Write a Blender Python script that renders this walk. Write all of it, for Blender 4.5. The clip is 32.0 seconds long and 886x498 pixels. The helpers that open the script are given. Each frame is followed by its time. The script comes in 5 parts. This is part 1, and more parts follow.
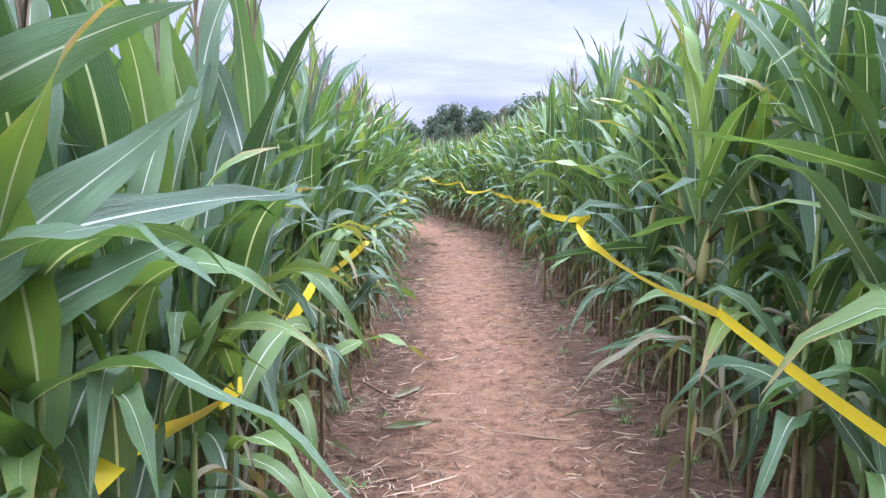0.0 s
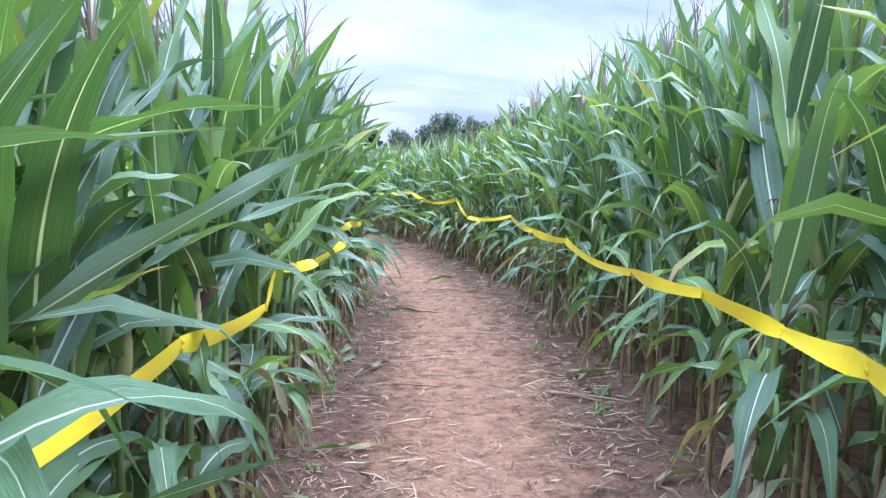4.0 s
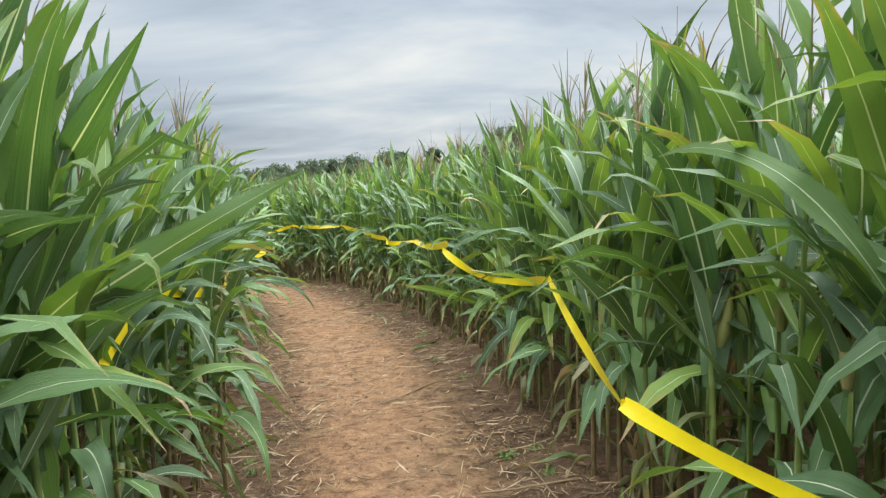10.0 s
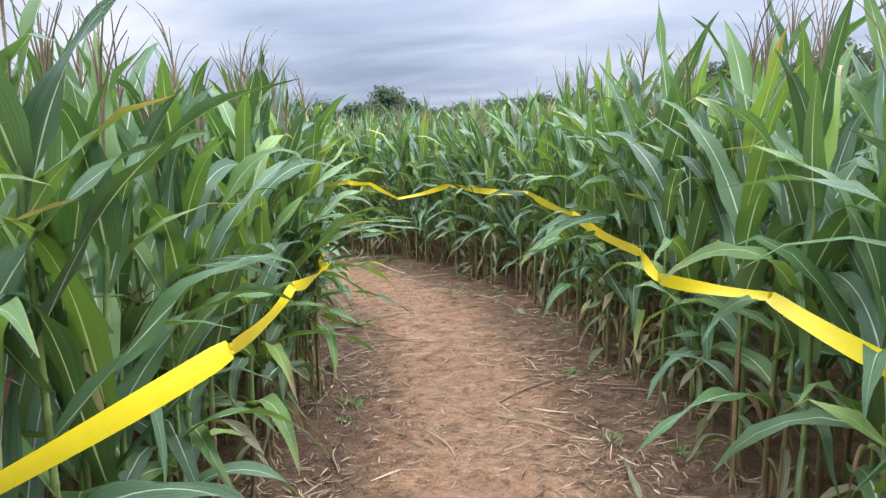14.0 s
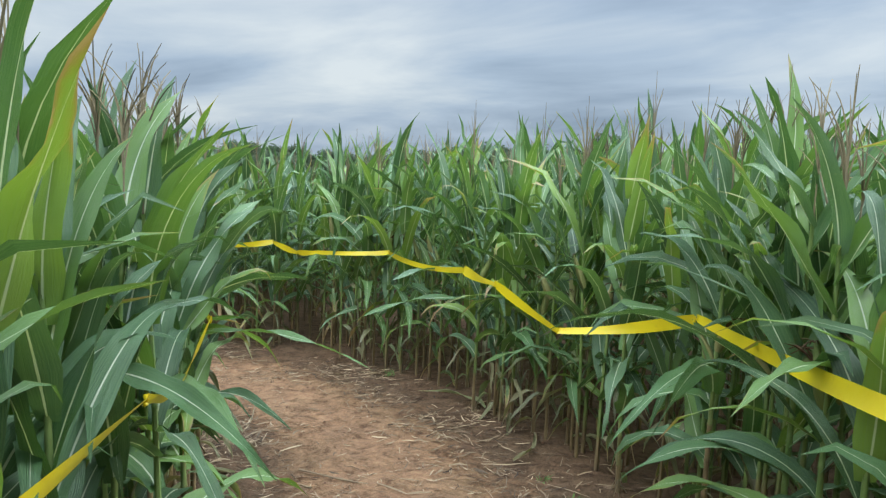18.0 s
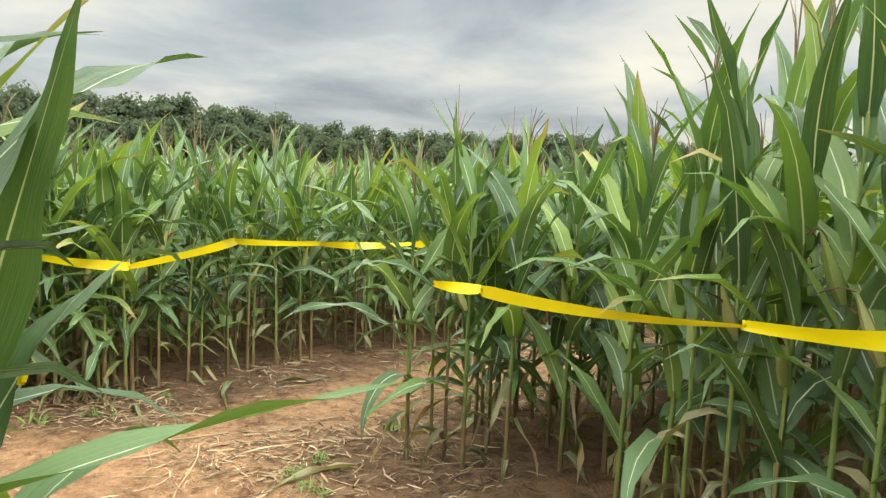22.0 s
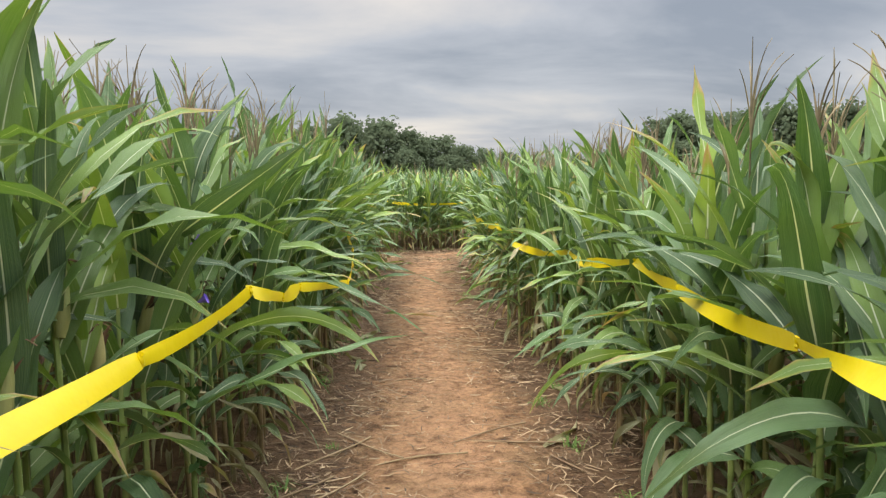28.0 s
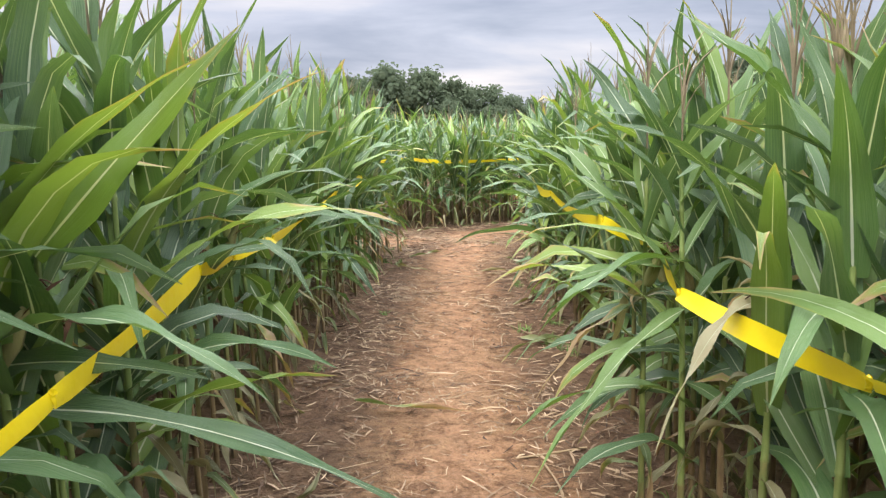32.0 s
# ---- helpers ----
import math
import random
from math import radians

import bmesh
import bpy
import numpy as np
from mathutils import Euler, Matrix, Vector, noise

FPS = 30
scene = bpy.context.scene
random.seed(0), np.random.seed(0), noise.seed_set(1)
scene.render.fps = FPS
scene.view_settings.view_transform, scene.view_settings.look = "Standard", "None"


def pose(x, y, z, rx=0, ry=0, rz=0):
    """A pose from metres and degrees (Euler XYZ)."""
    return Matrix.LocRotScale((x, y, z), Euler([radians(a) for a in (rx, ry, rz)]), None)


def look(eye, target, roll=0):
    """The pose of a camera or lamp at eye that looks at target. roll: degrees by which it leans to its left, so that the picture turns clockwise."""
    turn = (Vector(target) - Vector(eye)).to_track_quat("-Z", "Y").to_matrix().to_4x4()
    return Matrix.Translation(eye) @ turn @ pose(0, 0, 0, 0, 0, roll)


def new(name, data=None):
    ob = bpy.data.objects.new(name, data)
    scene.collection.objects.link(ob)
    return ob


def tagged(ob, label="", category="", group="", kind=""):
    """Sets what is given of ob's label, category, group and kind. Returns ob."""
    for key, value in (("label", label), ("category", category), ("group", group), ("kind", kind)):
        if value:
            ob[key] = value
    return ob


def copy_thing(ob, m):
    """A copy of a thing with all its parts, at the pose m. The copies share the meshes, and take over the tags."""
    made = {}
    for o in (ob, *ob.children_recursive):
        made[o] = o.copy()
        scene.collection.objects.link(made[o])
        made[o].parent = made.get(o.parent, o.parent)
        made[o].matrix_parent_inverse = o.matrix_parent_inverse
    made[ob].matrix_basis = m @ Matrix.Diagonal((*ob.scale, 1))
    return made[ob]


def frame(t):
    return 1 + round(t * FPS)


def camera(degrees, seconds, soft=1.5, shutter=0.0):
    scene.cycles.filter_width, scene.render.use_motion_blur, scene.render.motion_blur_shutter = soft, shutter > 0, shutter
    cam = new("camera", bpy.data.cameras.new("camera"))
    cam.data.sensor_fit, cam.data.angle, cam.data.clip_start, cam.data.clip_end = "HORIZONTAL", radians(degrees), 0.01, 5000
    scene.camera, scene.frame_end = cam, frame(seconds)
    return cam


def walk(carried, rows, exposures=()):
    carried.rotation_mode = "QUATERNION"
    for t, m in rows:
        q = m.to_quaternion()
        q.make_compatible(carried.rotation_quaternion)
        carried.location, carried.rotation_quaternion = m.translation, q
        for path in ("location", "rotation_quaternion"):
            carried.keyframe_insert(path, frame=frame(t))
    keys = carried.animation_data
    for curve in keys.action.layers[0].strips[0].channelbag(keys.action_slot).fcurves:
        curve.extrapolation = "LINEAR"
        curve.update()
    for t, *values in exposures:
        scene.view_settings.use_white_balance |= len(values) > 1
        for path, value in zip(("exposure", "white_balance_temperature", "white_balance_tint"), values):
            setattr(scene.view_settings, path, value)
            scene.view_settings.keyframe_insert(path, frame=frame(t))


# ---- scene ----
cam = camera(62.3, 32.0, soft=1.3)
# seconds; the eye in metres; yaw, pitch and lean to the left in degrees
ROWS = [
    (0.0, 0.001, 0.000, 1.756, -0.01, -7.80, 0.69),
    (0.5, -0.025, 0.672, 1.702, -1.02, -8.46, 1.98),
    (1.0, -0.017, 1.347, 1.667, -1.17, -8.69, 3.25),
    (1.5, -0.046, 2.081, 1.594, -1.67, -8.58, 4.05),
    (2.0, -0.023, 2.802, 1.564, -0.90, -8.04, 4.41),
    (2.5, -0.036, 3.522, 1.556, -0.64, -7.72, 3.92),
    (3.0, -0.040, 4.350, 1.544, -1.39, -7.31, 4.83),
    (3.5, -0.007, 5.029, 1.557, -1.19, -7.18, 3.88),
    (4.0, 0.062, 5.709, 1.597, -0.69, -6.88, 2.08),
    (4.5, 0.134, 6.330, 1.632, 0.70, -6.75, 1.34),
    (6.5, 0.212, 8.498, 1.606, 5.83, -5.83, -4.75),
    (7.0, 0.200, 9.118, 1.628, 6.63, -5.59, -4.65),
    (7.5, 0.159, 9.740, 1.608, 6.88, -5.64, -4.28),
    (8.0, 0.133, 10.402, 1.584, 6.40, -5.72, -3.53),
    (8.5, 0.063, 11.059, 1.596, 5.42, -5.66, -3.09),
    (9.0, 0.114, 11.674, 1.582, 4.39, -5.84, -2.95),
    (9.5, 0.147, 12.286, 1.582, 4.23, -5.67, -2.07),
    (10.0, 0.136, 12.951, 1.584, 4.83, -5.49, -1.66),
    (10.5, 0.149, 13.526, 1.636, 7.69, -4.15, -1.33),
    (11.0, 0.019, 14.161, 1.610, 10.67, -3.67, -1.70),
    (11.5, -0.123, 14.892, 1.576, 13.80, -4.76, -3.04),
    (12.0, -0.355, 15.638, 1.529, 17.47, -8.56, -2.42),
    (12.5, -0.547, 16.403, 1.514, 18.65, -10.61, -2.58),
    (13.0, -0.751, 17.113, 1.482, 18.91, -10.43, -2.01),
    (13.5, -0.925, 17.830, 1.486, 18.88, -9.99, -1.51),
    (15.5, -1.731, 20.669, 1.378, 24.03, -9.22, 1.79),
    (16.0, -1.892, 21.346, 1.322, 26.50, -9.29, 2.16),
    (16.5, -2.106, 21.900, 1.337, 28.57, -8.91, 2.09),
    (17.0, -2.396, 22.550, 1.330, 30.21, -8.00, 1.79),
    (17.5, -2.695, 23.154, 1.359, 32.50, -7.12, 2.37),
    (18.0, -3.060, 23.772, 1.357, 35.97, -6.25, 2.40),
    (18.5, -3.378, 24.365, 1.336, 41.53, -6.14, 3.06),
    (19.0, -3.783, 24.907, 1.278, 47.86, -6.47, 3.68),
    (19.5, -4.260, 25.477, 1.250, 54.84, -7.14, 3.85),
    (20.0, -4.734, 25.969, 1.126, 62.41, -6.87, 4.60),
    (20.5, -5.269, 26.458, 1.010, 70.76, -7.00, 4.41),
    (21.0, -5.860, 26.899, 1.001, 77.82, -7.46, 3.65),
    (21.5, -6.530, 27.227, 0.974, 80.31, -6.34, 2.16),
    (22.0, -7.129, 27.290, 0.963, 84.83, -7.06, 2.14),
    (22.5, -7.690, 27.323, 0.994, 93.51, -7.50, 3.39),
    (23.0, -8.200, 27.352, 0.983, 105.56, -7.08, 4.13),
    (23.5, -8.706, 27.350, 0.940, 116.61, -7.00, 3.85),
    (24.0, -9.131, 27.297, 0.920, 125.77, -6.26, 3.38),
    (24.5, -9.484, 27.174, 0.890, 133.28, -5.05, 3.56),
    (25.0, -9.814, 26.909, 0.875, 138.95, -3.81, 3.17),
    (25.5, -10.104, 26.578, 0.842, 145.57, -3.08, 2.30),
    (26.0, -10.355, 26.124, 0.816, 151.75, -2.81, 1.38),
    (26.5, -10.624, 25.669, 0.786, 158.01, -2.91, 0.71),
    (28.5, -11.134, 24.145, 0.749, 160.32, -6.01, -1.14),
    (29.0, -11.405, 23.658, 0.728, 161.05, -6.03, -0.96),
    (29.5, -11.610, 23.126, 0.705, 162.27, -6.34, -0.85),
    (30.0, -11.791, 22.631, 0.705, 163.50, -6.93, -1.19),
    (30.5, -11.982, 22.056, 0.704, 164.39, -7.85, -2.57),
    (31.0, -12.200, 21.454, 0.682, 164.52, -8.92, -2.32),
    (31.5, -12.355, 20.932, 0.661, 164.39, -9.28, -2.24),
    (32.0, -12.546, 20.371, 0.648, 164.03, -9.15, -1.80),
]


def eye_pose(x, y, z, yaw, pitch, lean):
    a, b = radians(yaw), radians(pitch)
    way = Vector((-math.sin(a) * math.cos(b), math.cos(a) * math.cos(b), math.sin(b)))
    return look(Vector((x, y, z)), Vector((x, y, z)) + way, lean)


EXPOSURES = [
    (0, 1.52, 5450, 31), (2, 1.66, 5150, 29), (4.5, 1.66, 5050, 23), (6.5, 1.36, 6000, 9), (7, 1.33, 6200, 9), (8, 1.26, 6800, 5), (10, 1.14, 6650, 6), (11, 0.92, 6350, 5), (12, 0.66, 6250, 6),
    (13, 1.17, 5900, 17), (15.5, 1.22, 6000, 13), (17, 1.20, 6150, 14), (18, 0.90, 5900, 4), (19, 0.88, 5850, 5), (20, 1.00, 6900, 8), (21, 1.23, 7900, 6), (22, 1.22, 7550, 5), (23, 1.14, 7450, 9),
    (24, 1.09, 7400, 11), (26, 0.88, 6550, 6), (29, 1.08, 7750, 15), (31, 1.17, 8550, 15), (32, 1.36, 6700, 18),
]
walk(cam, [(t, eye_pose(*row)) for t, *row in ROWS], EXPOSURES)

# ---- world and light ----
world = bpy.data.worlds.new("overcast_sky")
scene.world = world
world.use_nodes = True
SUN_EL, SUN_ROT = radians(48), radians(42)


def node(nt, kind, **values):
    n = nt.nodes.new(kind)
    for key, v in values.items():
        if key in n.inputs:
            n.inputs[key].default_value = v
    return n


def build_sky():
    nt = world.node_tree
    nt.nodes.clear()
    L = nt.links.new
    sky = nt.nodes.new("ShaderNodeTexSky")
    sky.sky_type, sky.sun_disc = "NISHITA", False
    sky.sun_elevation, sky.sun_rotation = SUN_EL, SUN_ROT
    sky.dust_density = 3.0
    tc = nt.nodes.new("ShaderNodeTexCoord")
    sep = nt.nodes.new("ShaderNodeSeparateXYZ")
    L(tc.outputs["Generated"], sep.inputs[0])
    # cloud deck: the direction is laid on a flat layer overhead
    lift = nt.nodes.new("ShaderNodeMath")
    lift.operation, lift.inputs[1].default_value = "ADD", 0.14
    mx = nt.nodes.new("ShaderNodeMath")
    mx.operation, mx.inputs[1].default_value = "MAXIMUM", 0.05
    L(sep.outputs["Z"], lift.inputs[0])
    L(lift.outputs[0], mx.inputs[0])
    comb = nt.nodes.new("ShaderNodeCombineXYZ")
    for axis in "XY":
        d = nt.nodes.new("ShaderNodeMath")
        d.operation = "DIVIDE"
        L(sep.outputs[axis], d.inputs[0])
        L(mx.outputs[0], d.inputs[1])
        L(d.outputs[0], comb.inputs[axis])
    mapping = nt.nodes.new("ShaderNodeMapping")
    mapping.inputs["Rotation"].default_value = (0, 0, radians(20))
    mapping.inputs["Scale"].default_value = (0.62, 0.85, 1.0)
    L(comb.outputs[0], mapping.inputs["Vector"])
    n1 = node(nt, "ShaderNodeTexNoise", Scale=1.0, Detail=7.0, Roughness=0.55, Distortion=0.35)
    n2 = node(nt, "ShaderNodeTexNoise", Scale=0.45, Detail=3.0, Roughness=0.5)
    L(mapping.outputs[0], n1.inputs["Vector"])
    L(mapping.outputs[0], n2.inputs["Vector"])
    add = nt.nodes.new("ShaderNodeMix")
    add.data_type = "FLOAT"
    add.inputs[0].default_value = 0.45
    L(n1.outputs["Fac"], add.inputs[2])
    L(n2.outputs["Fac"], add.inputs[3])
    ramp = nt.nodes.new("ShaderNodeValToRGB")
    ramp.color_ramp.elements[0].position, ramp.color_ramp.elements[0].color = 0.38, (0.34, 0.41, 0.52, 1)
    ramp.color_ramp.elements[1].position, ramp.color_ramp.elements[1].color = 0.64, (1.0, 0.99, 0.97, 1)
    e = ramp.color_ramp.elements.new(0.49)
    e.color = (0.58, 0.65, 0.76, 1)
    L(add.outputs[0], ramp.inputs[0])
    # the sky above shows faintly through the deck
    bg_sky = nt.nodes.new("ShaderNodeBackground")
    bg_sky.inputs["Strength"].default_value = 0.07
    L(sky.outputs[0], bg_sky.inputs[0])
    bg_cloud = nt.nodes.new("ShaderNodeBackground")
    bg_cloud.inputs["Strength"].default_value = CLOUD
    L(ramp.outputs[0], bg_cloud.inputs[0])
    # an overcast sky is several times brighter overhead than at the horizon
    zen = nt.nodes.new("ShaderNodeMapRange")
    zen.inputs["From Min"].default_value, zen.inputs["From Max"].default_value = 0.25, 1.0
    zen.inputs["To Min"].default_value, zen.inputs["To Max"].default_value = CLOUD, CLOUD * ZENITH
    L(sep.outputs["Z"], zen.inputs["Value"])
    L(zen.outputs[0], bg_cloud.inputs["Strength"])
    mix = nt.nodes.new("ShaderNodeMixShader")
    mix.inputs[0].default_value = 0.86
    L(bg_sky.outputs[0], mix.inputs[1])
    L(bg_cloud.outputs[0], mix.inputs[2])
    out = nt.nodes.new("ShaderNodeOutputWorld")
    L(mix.outputs[0], out.inputs[0])


CLOUD, ZENITH = 0.45, 10.8
build_sky()
sun_data = bpy.data.lights.new("sun", "SUN")
sun_data.energy, sun_data.angle, sun_data.color = 1.5, radians(30), (1.0, 0.96, 0.9)
sun = new("sun", sun_data)
sun.matrix_world = look((0, 0, 60), (-60 * math.sin(SUN_ROT) / math.tan(SUN_EL), -60 * math.cos(SUN_ROT) / math.tan(SUN_EL), 0))


# ---- materials ----
def material(name, rough=0.6, spec=0.4):
    m = bpy.data.materials.new(name)
    m.use_nodes = True
    nt = m.node_tree
    bsdf = nt.nodes["Principled BSDF"]
    bsdf.inputs["Roughness"].default_value = rough
    bsdf.inputs["Specular IOR Level"].default_value = spec
    return m, nt, bsdf, nt.links.new


def math_node(nt, op, a=None, b=None, clamp=False):
    n = nt.nodes.new("ShaderNodeMath")
    n.operation, n.use_clamp = op, clamp
    for i, v in enumerate((a, b)):
        if v is None:
            continue
        if isinstance(v, (int, float)):
            n.inputs[i].default_value = v
        else:
            nt.links.new(v, n.inputs[i])
    return n.outputs[0]


def mix_rgb(nt, fac, a, b, mode="MIX"):
    n = nt.nodes.new("ShaderNodeMix")
    n.data_type, n.blend_type = "RGBA", mode
    for i, v in ((0, fac), (6, a), (7, b)):
        if isinstance(v, (int, float)):
            n.inputs[i].default_value = v
        elif isinstance(v, tuple):
            n.inputs[i].default_value = (*v, 1)
        else:
            nt.links.new(v, n.inputs[i])
    return n.outputs[2]


def ramp_node(nt, fac, stops):
    n = nt.nodes.new("ShaderNodeValToRGB")
    els = n.color_ramp.elements
    for i, (p, c) in enumerate(stops):
        e = els[i] if i < 2 else els.new(p)
        e.position, e.color = p, (*c, 1)
    nt.links.new(fac, n.inputs[0])
    return n.outputs[0]


def noise_node(nt, scale, detail=4.0, rough=0.55, vec=None, dist=0.0):
    n = node(nt, "ShaderNodeTexNoise", Scale=scale, Detail=detail, Roughness=rough, Distortion=dist)
    if vec is not None:
        nt.links.new(vec, n.inputs["Vector"])
    return n.outputs["Fac"]


def either_random(nt):
    """A random number by object and by loose piece."""
    a = nt.nodes.new("ShaderNodeObjectInfo").outputs["Random"]
    b = nt.nodes.new("ShaderNodeNewGeometry").outputs["Random Per Island"]
    return math_node(nt, "FRACT", math_node(nt, "ADD", a, b))


def bump(nt, bsdf, height, strength, distance=0.01):
    b = node(nt, "ShaderNodeBump", Strength=strength, Distance=distance)
    nt.links.new(height, b.inputs["Height"])
    nt.links.new(b.outputs[0], bsdf.inputs["Normal"])


def corn_leaf_material(name, stops, dry_amount, rib, translucent):
    m, nt, bsdf, L = material(name, 0.42, 0.7)
    uv = nt.nodes.new("ShaderNodeUVMap")
    uv.uv_map = "UVMap"
    sep = nt.nodes.new("ShaderNodeSeparateXYZ")
    L(uv.outputs[0], sep.inputs[0])
    u, v = sep.outputs["X"], sep.outputs["Y"]
    rnd = either_random(nt)
    pos = nt.nodes.new("ShaderNodeNewGeometry").outputs["Position"]
    base = ramp_node(nt, rnd, stops)
    blotch = noise_node(nt, 7.0, 4, 0.6, pos)
    base = mix_rgb(nt, math_node(nt, "MULTIPLY", blotch, 0.5), base, mix_rgb(nt, 0.5, base, (0.10, 0.20, 0.03)))
    # parallel veins along the blade
    stretch = nt.nodes.new("ShaderNodeCombineXYZ")
    L(math_node(nt, "MULTIPLY", u, 62.0), stretch.inputs[0])
    L(math_node(nt, "MULTIPLY", v, 2.2), stretch.inputs[1])
    L(math_node(nt, "MULTIPLY", rnd, 40.0), stretch.inputs[2])
    veins = noise_node(nt, 1.0, 3, 0.6, stretch.outputs[0])
    streak = math_node(nt, "MULTIPLY", math_node(nt, "SUBTRACT", veins, 0.38), 2.6, clamp=True)
    base = mix_rgb(nt, math_node(nt, "MULTIPLY", streak, 0.8), base, mix_rgb(nt, 0.6, base, (0.22, 0.32, 0.14)))
    # small pale flecks and scuffs
    fleck = math_node(nt, "MULTIPLY", math_node(nt, "SUBTRACT", noise_node(nt, 90.0, 3, 0.6, pos), 0.66), 9.0, clamp=True)
    base = mix_rgb(nt, math_node(nt, "MULTIPLY", fleck, 0.4), base, (0.24, 0.27, 0.12))
    # pale midrib, widest at the base
    off = math_node(nt, "ABSOLUTE", math_node(nt, "SUBTRACT", u, 0.5))
    wide = math_node(nt, "MULTIPLY", math_node(nt, "SUBTRACT", 1.12, v), 0.042)
    ribf = math_node(nt, "MULTIPLY", math_node(nt, "SUBTRACT", 1.0, math_node(nt, "DIVIDE", off, wide), clamp=True), rib, clamp=True)
    ribf = math_node(nt, "MINIMUM", math_node(nt, "MULTIPLY", ribf, 2.6), 0.92)
    base = mix_rgb(nt, ribf, base, (0.58, 0.64, 0.47))
    # dry tips and edges
    tipn = noise_node(nt, 14.0, 4, 0.65, pos)
    reach = math_node(nt, "ADD", math_node(nt, "MULTIPLY", v, 1.0), math_node(nt, "MULTIPLY", math_node(nt, "SUBTRACT", tipn, 0.5), 0.5))
    edge = math_node(nt, "MULTIPLY", math_node(nt, "MULTIPLY", off, off), 0.9)
    reach = math_node(nt, "ADD", reach, edge)
    start = math_node(nt, "SUBTRACT", 1.32, math_node(nt, "MULTIPLY", math_node(nt, "POWER", rnd, 3.0), dry_amount))
    dryf = math_node(nt, "MULTIPLY", math_node(nt, "SUBTRACT", reach, start), 7.0, clamp=True)
    yel = math_node(nt, "MULTIPLY", math_node(nt, "SUBTRACT", reach, math_node(nt, "SUBTRACT", start, 0.11)), 5.0, clamp=True)
    base = mix_rgb(nt, yel, base, (0.30, 0.30, 0.05))
    base = mix_rgb(nt, dryf, base, mix_rgb(nt, tipn, (0.26, 0.15, 0.07), (0.50, 0.38, 0.20)))
    L(base, bsdf.inputs["Base Color"])
    rough = math_node(nt, "ADD", 0.34, math_node(nt, "MULTIPLY", blotch, 0.22))
    L(rough, bsdf.inputs["Roughness"])
    b = node(nt, "ShaderNodeBump", Strength=0.8, Distance=0.006)
    L(veins, b.inputs["Height"])
    L(b.outputs[0], bsdf.inputs["Normal"])
    tr = nt.nodes.new("ShaderNodeBsdfTranslucent")
    L(mix_rgb(nt, 1.0, base, (1.3, 1.25, 0.55), "MULTIPLY"), tr.inputs[0])
    mix = nt.nodes.new("ShaderNodeMixShader")
    mix.inputs[0].default_value = translucent
    L(bsdf.outputs[0], mix.inputs[1])
    L(tr.outputs[0], mix.inputs[2])
    L(mix.outputs[0], nt.nodes["Material Output"].inputs[0])
    return m


LEAF = corn_leaf_material("corn_leaf_green", [(0.0, (0.020, 0.062, 0.030)), (0.3, (0.040, 0.110, 0.036)), (0.45, (0.100, 0.180, 0.090)), (0.55, (0.060, 0.150, 0.040)), (0.75, (0.115, 0.215, 0.045)), (0.92, (0.165, 0.285, 0.052)), (1.0, (0.26, 0.385, 0.058))], 0.5, 1.0, 0.27)
DRY = corn_leaf_material("corn_leaf_dry", [(0.0, (0.11, 0.08, 0.045)), (0.3, (0.26, 0.20, 0.11)), (0.5, (0.36, 0.29, 0.17)), (0.65, (0.20, 0.20, 0.08)), (1.0, (0.07, 0.13, 0.040))], 1.0, 0.25, 0.2)


def plain_material(name, c1, c2, scale, rough=0.7, bump_scale=None, bump_strength=0.3, spec=0.3, stretch=(1, 1, 1), vary=0.35):
    m, nt, bsdf, L = material(name, rough, spec)
    pos = nt.nodes.new("ShaderNodeTexCoord").outputs["Object"]
    mp = node(nt, "ShaderNodeMapping", Scale=stretch)
    L(pos, mp.inputs["Vector"])
    n = noise_node(nt, scale, 5, 0.6, mp.outputs[0])
    rnd = either_random(nt)
    f = math_node(nt, "ADD", math_node(nt, "MULTIPLY", n, 1.05 - vary), math_node(nt, "MULTIPLY", rnd, vary), clamp=True)
    col = ramp_node(nt, f, [(0.25, c1), (0.8, c2)])
    L(col, bsdf.inputs["Base Color"])
    if bump_scale:
        bump(nt, bsdf, noise_node(nt, bump_scale, 4, 0.6, mp.outputs[0]), bump_strength)
    return m




def stalk_material():
    """Green cane that ripens to ochre at the lower joints, darkened there to imitate shade."""
    m, nt, bsdf, L = material("corn_stalk", 0.45, 0.4)
    uv = nt.nodes.new("ShaderNodeUVMap")
    uv.uv_map = "UVMap"
    sep = nt.nodes.new("ShaderNodeSeparateXYZ")
    L(uv.outputs[0], sep.inputs[0])
    pos = nt.nodes.new("ShaderNodeNewGeometry").outputs["Position"]
    mp = node(nt, "ShaderNodeMapping", Scale=(1, 1, 0.2))
    L(pos, mp.inputs["Vector"])
    grain = noise_node(nt, 40.0, 4, 0.6, mp.outputs[0])
    rnd = either_random(nt)
    green = ramp_node(nt, grain, [(0.3, (0.085, 0.140, 0.035)), (0.7, (0.20, 0.245, 0.075))])
    # ripe cane colour, deepened with the shade between the stalks painted in
    shaded_ochre = ramp_node(nt, grain, [(0.3, (0.095, 0.062, 0.034)), (0.7, (0.26, 0.19, 0.09))])
    ripe = math_node(nt, "ADD", math_node(nt, "MULTIPLY", rnd, 0.34), math_node(nt, "MULTIPLY", noise_node(nt, 9.0, 3, 0.6, pos), 0.3))
    f = math_node(nt, "MULTIPLY", math_node(nt, "SUBTRACT", ripe, sep.outputs["Y"]), 7.0, clamp=True)
    L(mix_rgb(nt, f, green, shaded_ochre), bsdf.inputs["Base Color"])
    bump(nt, bsdf, grain, 0.25, 0.004)
    return m


